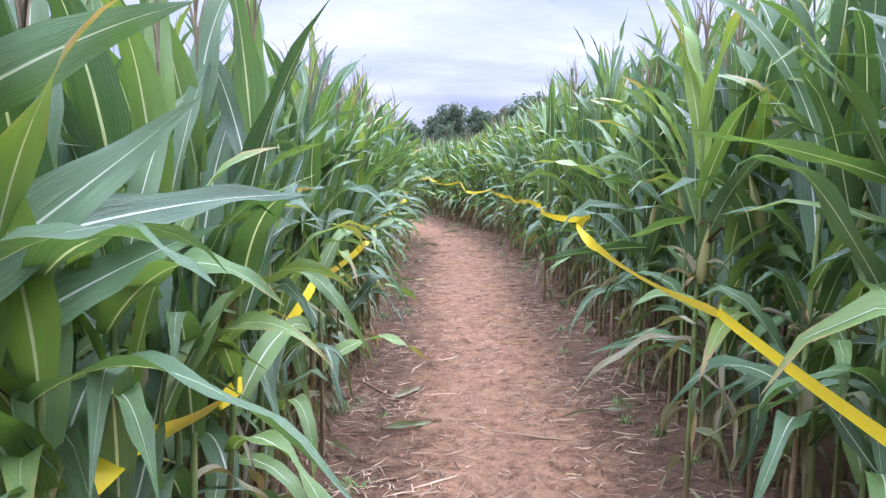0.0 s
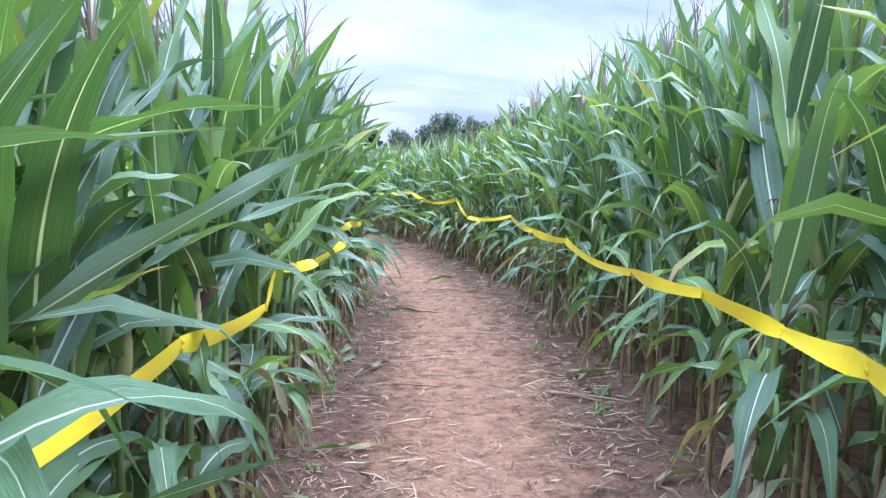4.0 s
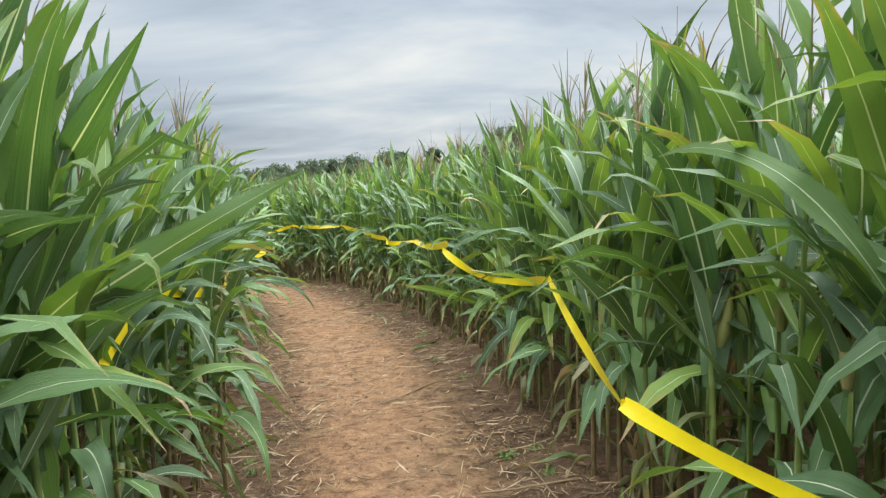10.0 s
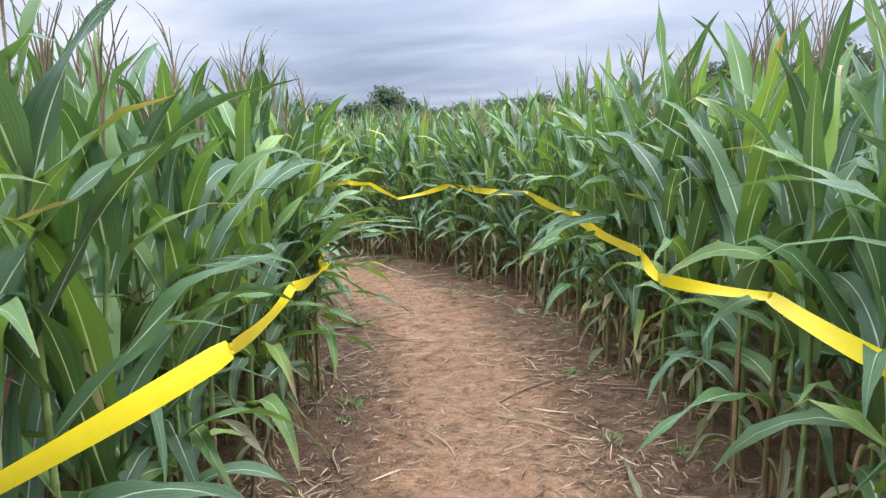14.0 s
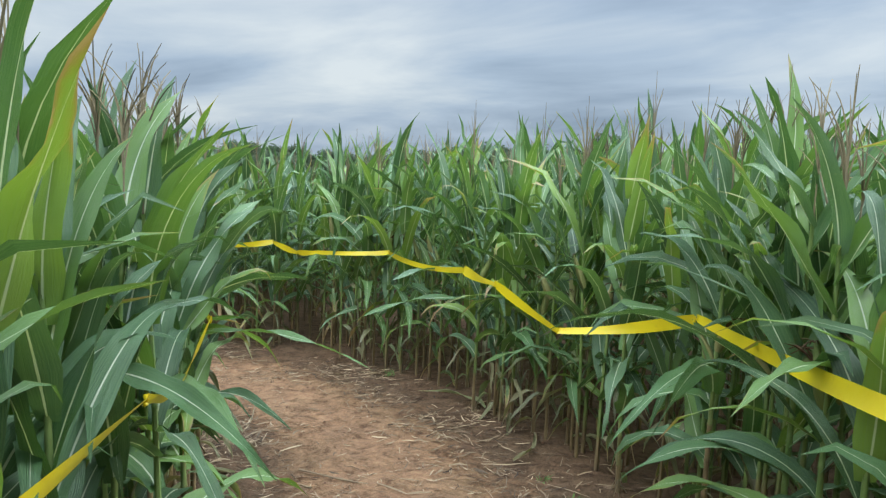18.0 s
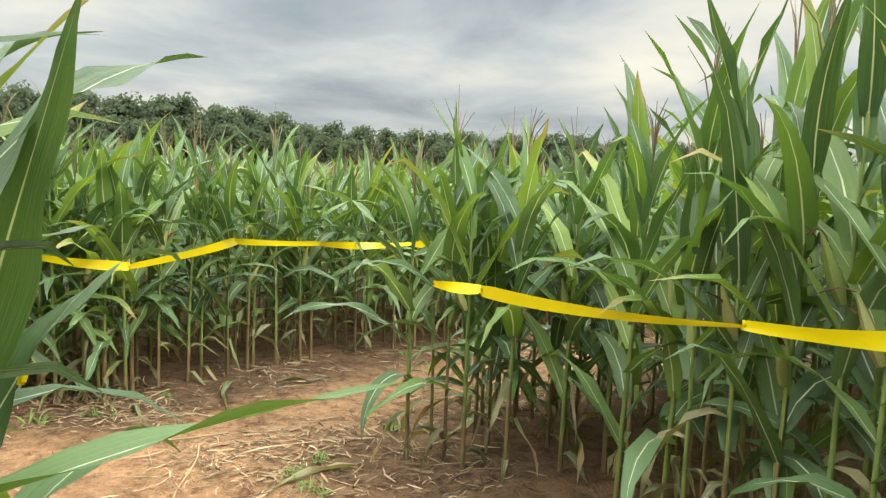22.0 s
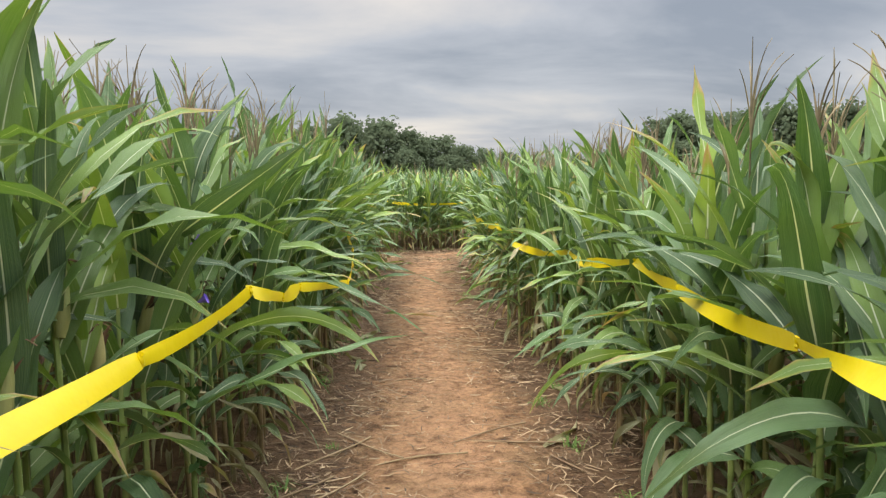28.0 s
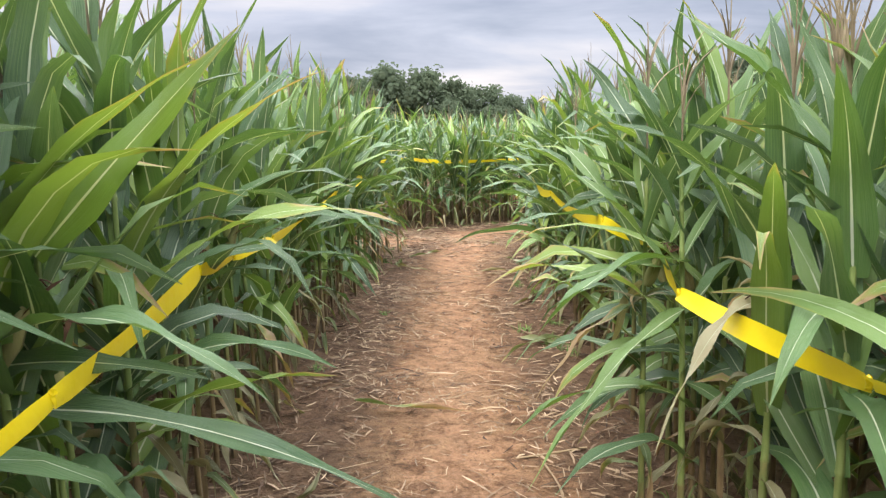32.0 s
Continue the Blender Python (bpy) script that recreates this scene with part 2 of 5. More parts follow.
STALK = stalk_material()
STALK_DRY = plain_material("corn_stalk_dry", (0.16, 0.10, 0.06), (0.36, 0.27, 0.15), 6.0, 0.8, 60, 0.3, stretch=(1, 1, 0.25))
TASSEL = plain_material("corn_tassel", (0.095, 0.075, 0.045), (0.28, 0.225, 0.13), 20.0, 0.85)
HUSK = plain_material("corn_husk", (0.11, 0.155, 0.035), (0.33, 0.28, 0.12), 9.0, 0.6, 70, 0.3, stretch=(1, 1, 0.12))
SILK = plain_material("corn_silk", (0.05, 0.025, 0.014), (0.12, 0.06, 0.03), 30.0, 0.9)
STRAW = plain_material("dry_straw", (0.12, 0.075, 0.045), (0.50, 0.37, 0.225), 3.0, 0.85, vary=0.65)
STRAW_DARK = plain_material("weathered_straw", (0.06, 0.04, 0.027), (0.34, 0.24, 0.145), 3.0, 0.9, vary=0.65)
BARK = plain_material("tree_bark", (0.05, 0.04, 0.032), (0.12, 0.10, 0.08), 4.0, 0.95, 14, 0.6)
WEED = plain_material("weed_green", (0.07, 0.14, 0.03), (0.17, 0.27, 0.06), 8.0, 0.6)
CLOD = plain_material("dry_clod", (0.13, 0.07, 0.04), (0.26, 0.15, 0.09), 12.0, 0.95, 40, 0.4)


def tree_leaf_material(name, a, b):
    m, nt, bsdf, L = material(name, 0.95, 0.08)
    rnd = either_random(nt)
    n = noise_node(nt, 0.35, 3, 0.6, nt.nodes.new("ShaderNodeTexCoord").outputs["Object"])
    f = math_node(nt, "ADD", math_node(nt, "MULTIPLY", n, 0.6), math_node(nt, "MULTIPLY", rnd, 0.4))
    col = ramp_node(nt, f, [(0.2, a), (0.8, b)])
    L(col, bsdf.inputs["Base Color"])
    tr = nt.nodes.new("ShaderNodeBsdfTranslucent")
    L(col, tr.inputs[0])
    mix = nt.nodes.new("ShaderNodeMixShader")
    mix.inputs[0].default_value = 0.5
    L(bsdf.outputs[0], mix.inputs[1])
    L(tr.outputs[0], mix.inputs[2])
    L(mix.outputs[0], nt.nodes["Material Output"].inputs[0])
    return m


# the broadleaf green is raised and greyed to imitate haze over the distance
TREE_LEAF = tree_leaf_material("hazed_broadleaf_foliage", (0.085, 0.118, 0.070), (0.122, 0.155, 0.092))
PINE_LEAF = tree_leaf_material("pine_foliage", (0.046, 0.066, 0.050), (0.075, 0.10, 0.068))


def tape_material():
    m, nt, bsdf, L = material("yellow_barrier_plastic", 0.32, 0.5)
    pos = nt.nodes.new("ShaderNodeNewGeometry").outputs["Position"]
    n = noise_node(nt, 5.0, 3, 0.5, pos)
    d = noise_node(nt, 40.0, 5, 0.65, pos)
    col = mix_rgb(nt, n, (0.66, 0.505, 0.008), (0.78, 0.62, 0.016))
    dirt = math_node(nt, "MULTIPLY", math_node(nt, "SUBTRACT", d, 0.6), 3.0, clamp=True)
    col = mix_rgb(nt, math_node(nt, "MULTIPLY", dirt, 0.5), col, (0.38, 0.26, 0.05))
    L(col, bsdf.inputs["Base Color"])
    bump(nt, bsdf, noise_node(nt, 22.0, 3, 0.5, pos), 0.35, 0.006)
    tr = nt.nodes.new("ShaderNodeBsdfTranslucent")
    L(col, tr.inputs[0])
    mix = nt.nodes.new("ShaderNodeMixShader")
    mix.inputs[0].default_value = 0.28
    L(bsdf.outputs[0], mix.inputs[1])
    L(tr.outputs[0], mix.inputs[2])
    L(mix.outputs[0], nt.nodes["Material Output"].inputs[0])
    return m


TAPE = tape_material()


def soil_material():
    m, nt, bsdf, L = material("trodden_red_soil", 0.95, 0.15)
    pos = nt.nodes.new("ShaderNodeNewGeometry").outputs["Position"]
    big = noise_node(nt, 0.55, 5, 0.6, pos)
    mid = noise_node(nt, 3.5, 6, 0.65, pos)
    fine = noise_node(nt, 45.0, 6, 0.7, pos)
    col = ramp_node(nt, mid, [(0.30, (0.15, 0.078, 0.040)), (0.5, (0.315, 0.168, 0.082)), (0.70, (0.46, 0.27, 0.142))])
    col = mix_rgb(nt, math_node(nt, "MULTIPLY", big, 0.45), col, (0.37, 0.20, 0.092))
    # small shadows of crumbs and straw, painted as dark spots in the hollows
    crumb = noise_node(nt, 20.0, 5, 0.75, pos, 0.8)
    pit_shade = math_node(nt, "MULTIPLY", math_node(nt, "SUBTRACT", crumb, 0.53), 9.0, clamp=True)
    col = mix_rgb(nt, math_node(nt, "MULTIPLY", pit_shade, 0.8), col, (0.10, 0.055, 0.03))
    grain = math_node(nt, "MULTIPLY", math_node(nt, "SUBTRACT", fine, 0.42), 2.5, clamp=True)
    col = mix_rgb(nt, math_node(nt, "MULTIPLY", grain, 0.55), col, (0.45, 0.29, 0.148))
    vor = node(nt, "ShaderNodeTexVoronoi", Scale=26.0)
    L(pos, vor.inputs["Vector"])
    speck = math_node(nt, "MULTIPLY", math_node(nt, "SUBTRACT", 0.16, vor.outputs["Distance"]), 9.0, clamp=True)
    col = mix_rgb(nt, math_node(nt, "MULTIPLY", speck, 0.65), col, (0.09, 0.05, 0.032))
    patch = noise_node(nt, 7.5, 5, 0.7, pos, 0.6)
    damp = math_node(nt, "MULTIPLY", math_node(nt, "SUBTRACT", patch, 0.52), 5.0, clamp=True)
    col = mix_rgb(nt, math_node(nt, "MULTIPLY", damp, 0.5), col, (0.15, 0.082, 0.05))
    dust = math_node(nt, "MULTIPLY", math_node(nt, "SUBTRACT", noise_node(nt, 150.0, 4, 0.7, pos), 0.5), 4.0, clamp=True)
    col = mix_rgb(nt, math_node(nt, "MULTIPLY", dust, 0.4), col, (0.42, 0.28, 0.155))
    # chaff trodden into the soil
    chaff = math_node(nt, "MULTIPLY", math_node(nt, "SUBTRACT", noise_node(nt, 1.7, 4, 0.6, pos, 0.5), 0.47), 6.0, clamp=True)
    wisp = node(nt, "ShaderNodeMapping", Scale=(1.0, 0.3, 1.0), Rotation=(0, 0, 0.6))
    L(pos, wisp.inputs["Vector"])
    fibre = math_node(nt, "MULTIPLY", math_node(nt, "SUBTRACT", noise_node(nt, 85.0, 3, 0.7, wisp.outputs[0], 2.0), 0.42), 5.0, clamp=True)
    col = mix_rgb(nt, math_node(nt, "MULTIPLY", chaff, 0.5), col, mix_rgb(nt, fibre, (0.12, 0.075, 0.038), (0.40, 0.28, 0.14)))
    # litter-stained soil away from the trodden middle
    attr = nt.nodes.new("ShaderNodeAttribute")
    attr.attribute_name = "tread"
    # pale dust where most feet fall
    worn = math_node(nt, "MULTIPLY", math_node(nt, "POWER", attr.outputs["Fac"], 1.6), math_node(nt, "ADD", 0.25, math_node(nt, "MULTIPLY", big, 0.6)), clamp=True)
    col = mix_rgb(nt, math_node(nt, "MULTIPLY", worn, 0.7), col, mix_rgb(nt, fine, (0.34, 0.185, 0.105), (0.60, 0.37, 0.235)))
    side = math_node(nt, "SUBTRACT", 1.0, attr.outputs["Fac"])
    sf = math_node(nt, "MULTIPLY", math_node(nt, "SUBTRACT", math_node(nt, "ADD", side, math_node(nt, "MULTIPLY", patch, 0.9)), 0.62), 2.0, clamp=True)
    col = mix_rgb(nt, math_node(nt, "MULTIPLY", sf, 0.78), col, (0.120, 0.078, 0.050))
    # uneven colour of the scuffed crust
    scuff = noise_node(nt, 9.0, 7, 0.78, pos, 0.4)
    tone = ramp_node(nt, scuff, [(0.36, (0.42, 0.40, 0.38)), (0.5, (0.90, 0.88, 0.86)), (0.64, (1.16, 1.16, 1.14))])
    col = mix_rgb(nt, 1.0, col, tone, "MULTIPLY")
    L(col, bsdf.inputs["Base Color"])
    h = math_node(nt, "ADD", math_node(nt, "MULTIPLY", fine, 0.5), mid)
    bump(nt, bsdf, math_node(nt, "ADD", h, math_node(nt, "SUBTRACT", math_node(nt, "MULTIPLY", patch, 1.1), math_node(nt, "MULTIPLY", crumb, 0.7))), 1.0, 0.05)
    return m


SOIL = soil_material()


# ---- mesh helpers ----
def mesh_from(name, verts, faces, mats, uvs=None, midx=None, smooth=True):
    """One mesh from arrays. faces: a quad array (n, 4), a repeated last index making a triangle is not allowed."""
    me = bpy.data.meshes.new(name)
    verts = np.asarray(verts, np.float32)
    faces = np.asarray(faces, np.int32)
    n, k = faces.shape
    me.vertices.add(len(verts))
    me.vertices.foreach_set("co", verts.ravel())
    me.loops.add(n * k)
    me.loops.foreach_set("vertex_index", faces.ravel())
    me.polygons.add(n)
    me.polygons.foreach_set("loop_start", np.arange(0, n * k, k, dtype=np.int32))
    me.polygons.foreach_set("loop_total", np.full(n, k, np.int32))
    if midx is not None:
        me.polygons.foreach_set("material_index", np.asarray(midx, np.int32))
    me.polygons.foreach_set("use_smooth", np.full(n, smooth))
    if uvs is not None:
        layer = me.uv_layers.new(name="UVMap")
        layer.data.foreach_set("uv", np.asarray(uvs, np.float32)[faces.ravel()].ravel())
    for m in mats:
        me.materials.append(m)
    me.update()
    me.validate()
    return me


def grid_faces(rows, cols):
    i = np.arange(rows)[:, None] * (cols + 1) + np.arange(cols)[None]
    return np.stack([i, i + 1, i + cols + 2, i + cols + 1], -1).reshape(-1, 4)


def tube(points, radii, sides):
    """A tapered tube through points; the ends stay open but close to a small ring."""
    points = np.asarray(points, float)
    t = np.gradient(points, axis=0)
    t /= np.linalg.norm(t, axis=1)[:, None] + 1e-9
    ref = np.where(np.abs(t[:, 2:3]) > 0.9, [[1.0, 0, 0]], [[0, 0, 1.0]])
    a = np.cross(t, ref)
    a /= np.linalg.norm(a, axis=1)[:, None] + 1e-9
    b = np.cross(t, a)
    ang = np.arange(sides + 1) / sides * 2 * np.pi
    r = np.asarray(radii)[:, None, None]
    v = points[:, None] + r * (np.cos(ang)[None, :, None] * a[:, None] + np.sin(ang)[None, :, None] * b[:, None])
    uv = np.stack(np.broadcast_arrays(ang[None] / 6.2832, np.linspace(0, 1, len(points))[:, None]), -1)
    return v.reshape(-1, 3), grid_faces(len(points) - 1, sides), uv.reshape(-1, 2)


class Pile:
    """Collects pieces of geometry into arrays."""

    def __init__(self):
        self.v, self.f, self.uv, self.m, self.n = [], [], [], [], 0

    def add(self, v, f, uv, m=0):
        self.v.append(v)
        self.f.append(np.asarray(f) + self.n)
        self.uv.append(uv)
        self.m.append(np.full(len(f), m))
        self.n += len(v)
        return self

    def arrays(self):
        return np.concatenate(self.v), np.concatenate(self.f), np.concatenate(self.uv), np.concatenate(self.m)

    def mesh(self, name, mats):
        v, f, uv, m = self.arrays()
        return mesh_from(name, v, f, mats, uv, m)


# ---- corn ----
def blade(rng, length, width, rise, droop, cols, segs, twist=0.0, wave=0.012, fold=0.25, sway=0.0, power=1.6):
    """A maize leaf that leaves the stalk at the origin along +x: arched, folded along the rib, wavy at the edges."""
    s = np.linspace(0, 1, segs + 1)
    a = rise - droop * s ** power
    bend = sway * s ** 2
    step = length / segs
    dx, dz = np.cos(a) * step, np.sin(a) * step
    x = np.concatenate([[0], np.cumsum((dx[1:] + dx[:-1]) / 2)])
    z = np.concatenate([[0], np.cumsum((dz[1:] + dz[:-1]) / 2)])
    y = bend * length
    w = width * np.minimum(1, 0.52 + 2.4 * s) * np.clip(1 - s ** 1.75, 0.015, 1) * 0.5
    across = np.linspace(-1, 1, cols + 1)
    tw = twist * s + rng.uniform(-0.15, 0.15)
    up = np.stack([-np.sin(a), np.zeros_like(a), np.cos(a)], -1)
    side = np.tile([0.0, 1.0, 0.0], (segs + 1, 1))
    sd = np.cos(tw)[:, None] * side + np.sin(tw)[:, None] * up
    nu = -np.sin(tw)[:, None] * side + np.cos(tw)[:, None] * up
    ph = rng.uniform(0, 6.28, 2)
    ripple = np.stack([np.sin(s * length * 21 + ph[0]), np.zeros_like(s), np.sin(s * length * 19 + ph[1])], -1)
    lift = np.abs(across)[None] * w[:, None] * fold
    rip = np.where(across[None] < 0, ripple[:, :1], ripple[:, 2:]) * np.abs(across)[None] * wave * (np.minimum(1, 3 * s) * np.minimum(1, 3.5 * (1 - s)))[:, None]
    c = np.stack([x, y, z], -1)
    v = c[:, None] + (across[None, :, None] * w[:, None, None]) * sd[:, None] + (lift + rip)[..., None] * nu[:, None]
    uv = np.stack(np.broadcast_arrays((across[None] + 1) / 2, s[:, None]), -1)
    return v.reshape(-1, 3), grid_faces(segs, cols), uv.reshape(-1, 2)


def turned(v, ang, at=(0, 0, 0)):
    c, s = math.cos(ang), math.sin(ang)
    return v @ np.array([[c, s, 0], [-s, c, 0], [0, 0, 1]]) + np.asarray(at)


def corn_parts(rng, detail):
    """The parts of one maize plant as (kind, verts, faces, uvs). detail: 2 near, 1 middle, 0 far (top only)."""
    parts = []
    top = rng.uniform(1.45, 1.72)
    lean = rng.uniform(-0.05, 0.05, 2)
    sides, cols, segs = ((7, 4, 15), (4, 2, 6), (3, 1, 3))[detail * -1 + 2]
    zs = np.linspace(0, top, 9 if detail == 2 else 4)
    pts = np.stack([lean[0] * (zs / top) ** 2, lean[1] * (zs / top) ** 2, zs], -1)
    rad = 0.0140 - 0.0075 * zs / top
    if detail == 2:
        # swollen nodes
        zs = np.repeat(np.linspace(0, top, 11), 3)[1:-1] + np.tile([-0.008, 0.0, 0.008], 11)[1:-1]
        pts = np.stack([lean[0] * (zs / top) ** 2, lean[1] * (zs / top) ** 2, zs], -1)
        rad = 0.0140 - 0.0075 * zs / top + 0.0026 * np.tile([0, 1, 0], 11)[1:-1]
    if detail == 0:
        pts, rad = pts[::3], rad[::3]
    stem = Pile().add(*tube(pts, rad, sides))
    if detail == 2:
        # brace roots
        for k in range(7):
            a = k * 0.9 + rng.normal(0, 0.2)
            q = np.linspace(0, 1, 3)
            root = np.stack([np.cos(a) * (0.012 + 0.05 * q ** 0.7), np.sin(a) * (0.012 + 0.05 * q ** 0.7), rng.uniform(0.05, 0.09) * (1 - q) - 0.01 * q], -1)
            v, f, uv = tube(root, np.full(3, 0.0032), 3)
            stem.add(v, f, uv * [1, 0.05])
    parts.append(("stalk", *stem.arrays()[:3]))
    plane = rng.uniform(0, 6.28)
    count = 14 if detail else 9
    for i in range(count):
        h = i / (count - 1)
        if detail == 0:
            h = 0.25 + 0.75 * h
        z = 0.10 + (top - 0.12) * h
        ang = plane + math.pi * (i % 2) + rng.normal(0, 0.4)
        power, fold, wave = rng.uniform(1.3, 2.4), 0.2, rng.uniform(0.008, 0.022)
        if h < 0.14 and rng.random() < 0.55:
            continue
        if h < 0.2 or (h < 0.42 and rng.random() < 0.33):
            # withered lower leaves hang close to the bare stalk
            kind, ln, wd, rise = "dry_leaf", rng.uniform(0.22, 0.36) + 0.5 * h, rng.uniform(0.022, 0.042), rng.uniform(0.5, 1.2)
            droop, power, wave, fold = rise + rng.uniform(1.2, 1.55), rng.uniform(0.25, 0.5), 0.02, 0.7
        else:
            kind = "leaf"
            ln = rng.uniform(0.70, 0.98) * (1 - 0.30 * max(0, h - 0.6) / 0.4)
            wd = rng.uniform(0.088, 0.122)
            rise = 0.86 + 0.38 * h + rng.normal(0, 0.14)
            if h < 0.42:
                droop, power, ln = rise + rng.uniform(0.9, 1.4), rng.uniform(0.6, 1.0), 0.8 * ln
            elif h < 0.56:
                droop, power = rng.uniform(1.4, 2.3), rng.uniform(1.0, 1.8)
            elif h < 0.78:
                droop = rng.uniform(0.6, 1.9)
            else:
                wd, droop, rise, fold = rng.uniform(0.075, 0.115), rng.uniform(0.0, 0.75), rng.uniform(1.05, 1.45), 0.42
                ln *= 0.88
            if rng.random() < 0.14:
                # a blade snapped over part of the way along
                droop, power = rise + rng.uniform(0.9, 1.4), rng.uniform(4.0, 7.0)
        v, f, uv = blade(rng, ln, wd, rise, droop, cols, segs, rng.normal(0, 0.55), wave, fold, rng.normal(0, 0.14), power)
        parts.append((kind, turned(v, ang, (lean[0] * (z / top) ** 2, lean[1] * (z / top) ** 2, z)), f, uv))
    # tassel: a spike with side branches
    if rng.random() < 0.68:
        pile = Pile()
        th = rng.uniform(0.32, 0.54)
        base = np.array([lean[0], lean[1], top])
        n = (8, 5, 2)[2 - detail]
        for k in range(n + 1):
            a = rng.uniform(0, 6.28)
            out = 0.0 if k == 0 else rng.uniform(0.04, 0.13)
            q = np.linspace(0, 1, 7 if detail == 2 else 3)
            ln = th + 0.04 if k == 0 else th * rng.uniform(0.5, 0.8)
            b0 = base + [0, 0, 0.0 if k == 0 else 0.12 + 0.02 * k]
            curl = q ** 1.6
            p = b0 + np.stack([np.cos(a) * out * curl, np.sin(a) * out * curl, ln * q * (1 - 0.2 * (k > 0) * q ** 2)], -1)
            pile.add(*tube(p, np.full(len(q), (0.0038, 0.0040, 0.0055)[2 - detail]) * (1.1 - 0.75 * q), 3))
        v, f, uv, _ = pile.arrays()
        parts.append(("tassel", v, f, uv))
    # ear in its husk
    if detail and rng.random() < 0.62:
        z = rng.uniform(0.85, 1.08)
        a = plane + rng.choice([0, math.pi]) + rng.normal(0, 0.3)
        q = np.linspace(0, 1, 9 if detail == 2 else 5)
        ln = rng.uniform(0.17, 0.24)
        tilt = rng.uniform(0.18, 0.5)
        p = np.stack([0.015 + np.sin(tilt) * ln * q, 0 * q, np.cos(tilt) * ln * q], -1)
        r = 0.027 * np.minimum(1, 0.55 + 2.2 * q) * np.clip(1 - q ** 2.4, 0.12, 1)
        v, f, uv = tube(p, r, 8 if detail == 2 else 5)
        parts.append(("ear", turned(v, a, (0, 0, z)), f, uv))
        pile = Pile()
        for k in range(3 if detail == 2 else 1):
            v, f, uv = blade(rng, rng.uniform(0.09, 0.17), 0.03, 1.35 - tilt, rng.uniform(0.2, 1.4), 2, 4, 0.3, 0.004)
            pile.add(turned(turned(v, rng.uniform(-0.5, 0.5)) + p[len(p) // 2], a, (0, 0, z)), f, uv)
        for k in range(5 if detail == 2 else 2):
            q2 = np.linspace(0, 1, 4)
            d = rng.normal(0, 0.03, 2)
            pts2 = p[-1] + np.stack([d[0] * q2 + 0.02 * q2, d[1] * q2, 0.035 * q2 - 0.05 * q2 ** 2], -1)
            pile.add(turned(tube(pts2, np.full(4, 0.0022), 3)[0], a, (0, 0, z)), grid_faces(3, 3), np.zeros((16, 2)))
        v, f, uv, _ = pile.arrays()
        parts.append(("silk", v, f, uv))
    return parts


KIND_MAT = {"stalk": 0, "leaf": 1, "dry_leaf": 2, "tassel": 3, "ear": 4, "silk": 5}
CORN_MATS = [STALK, LEAF, DRY, TASSEL, HUSK, SILK]


def corn_template(rng, detail):
    pile = Pile()
    for kind, v, f, uv in corn_parts(rng, detail):
        pile.add(v, f, uv, KIND_MAT[kind])
    return pile.arrays()


def corn_crowd(name, label, spots, templates):
    """Many maize plants as one mesh. spots: rows of x, y, z, turn, scale, variant, upright scale."""
    spots = np.asarray(spots)
    V, F, U, M, n = [], [], [], [], 0
    for k, (v, f, uv, m) in enumerate(templates):
        rows = spots[spots[:, 5].astype(int) == k]
        if not len(rows):
            continue
        c, s = np.cos(rows[:, 3])[:, None], np.sin(rows[:, 3])[:, None]
        sc = rows[:, 4][:, None]
        x = (v[None, :, 0] * c - v[None, :, 1] * s) * sc + rows[:, :1]
        y = (v[None, :, 0] * s + v[None, :, 1] * c) * sc + rows[:, 1:2]
        z = v[None, :, 2] * rows[:, 6:7] + rows[:, 2:3]
        V.append(np.stack([x, y, z], -1).reshape(-1, 3))
        F.append((f[None] + (np.arange(len(rows)) * len(v))[:, None, None] + n).reshape(-1, 4))
        U.append(np.tile(uv, (len(rows), 1)))
        M.append(np.tile(m, len(rows)))
        n += len(rows) * len(v)
    me = mesh_from(name, np.concatenate(V), np.concatenate(F), CORN_MATS, np.concatenate(U), np.concatenate(M))
    return tagged(new(name, me), label, "corn field", kind="stuff")


def part(name, me, parent, label=""):
    ob = new(name, me)
    ob.parent = parent
    return tagged(ob, label) if label else ob


# ---- the maze: trodden ways through the corn ----
# each way: points of its middle line with the half width between the stalks
WAYS = [
    [(0.35, -4.0, 0.95), (0.35, 0.0, 0.95), (0.35, 5.0, 0.93), (0.32, 11.0, 0.95), (0.2, 14.0, 0.88), (-0.45, 16.8, 0.9), (-1.0, 18.7, 0.98),
     (-1.68, 20.7, 1.0), (-2.4, 22.7, 0.95), (-3.55, 24.9, 0.95), (-4.9, 26.4, 1.0), (-6.6, 27.5, 0.92), (-8.3, 27.8, 1.0), (-9.6, 27.15, 1.15),
     (-10.6, 25.9, 1.0), (-11.0, 24.5, 0.88), (-11.8, 22.3, 0.92), (-12.6, 20.0, 0.92), (-13.5, 17.2, 0.8), (-14.3, 14.5, 0.74), (-15.0, 12.4, 0.78), (-16.0, 10.2, 0.8)],
    [(-11.0, 26.2, 0.95), (-12.6, 27.6, 0.85), (-13.7, 29.6, 0.9), (-14.5, 33.0, 0.9)],
    [(-12.5, 11.3, 0.75), (-16.0, 10.2, 0.8), (-19.5, 9.2, 0.75)],
]


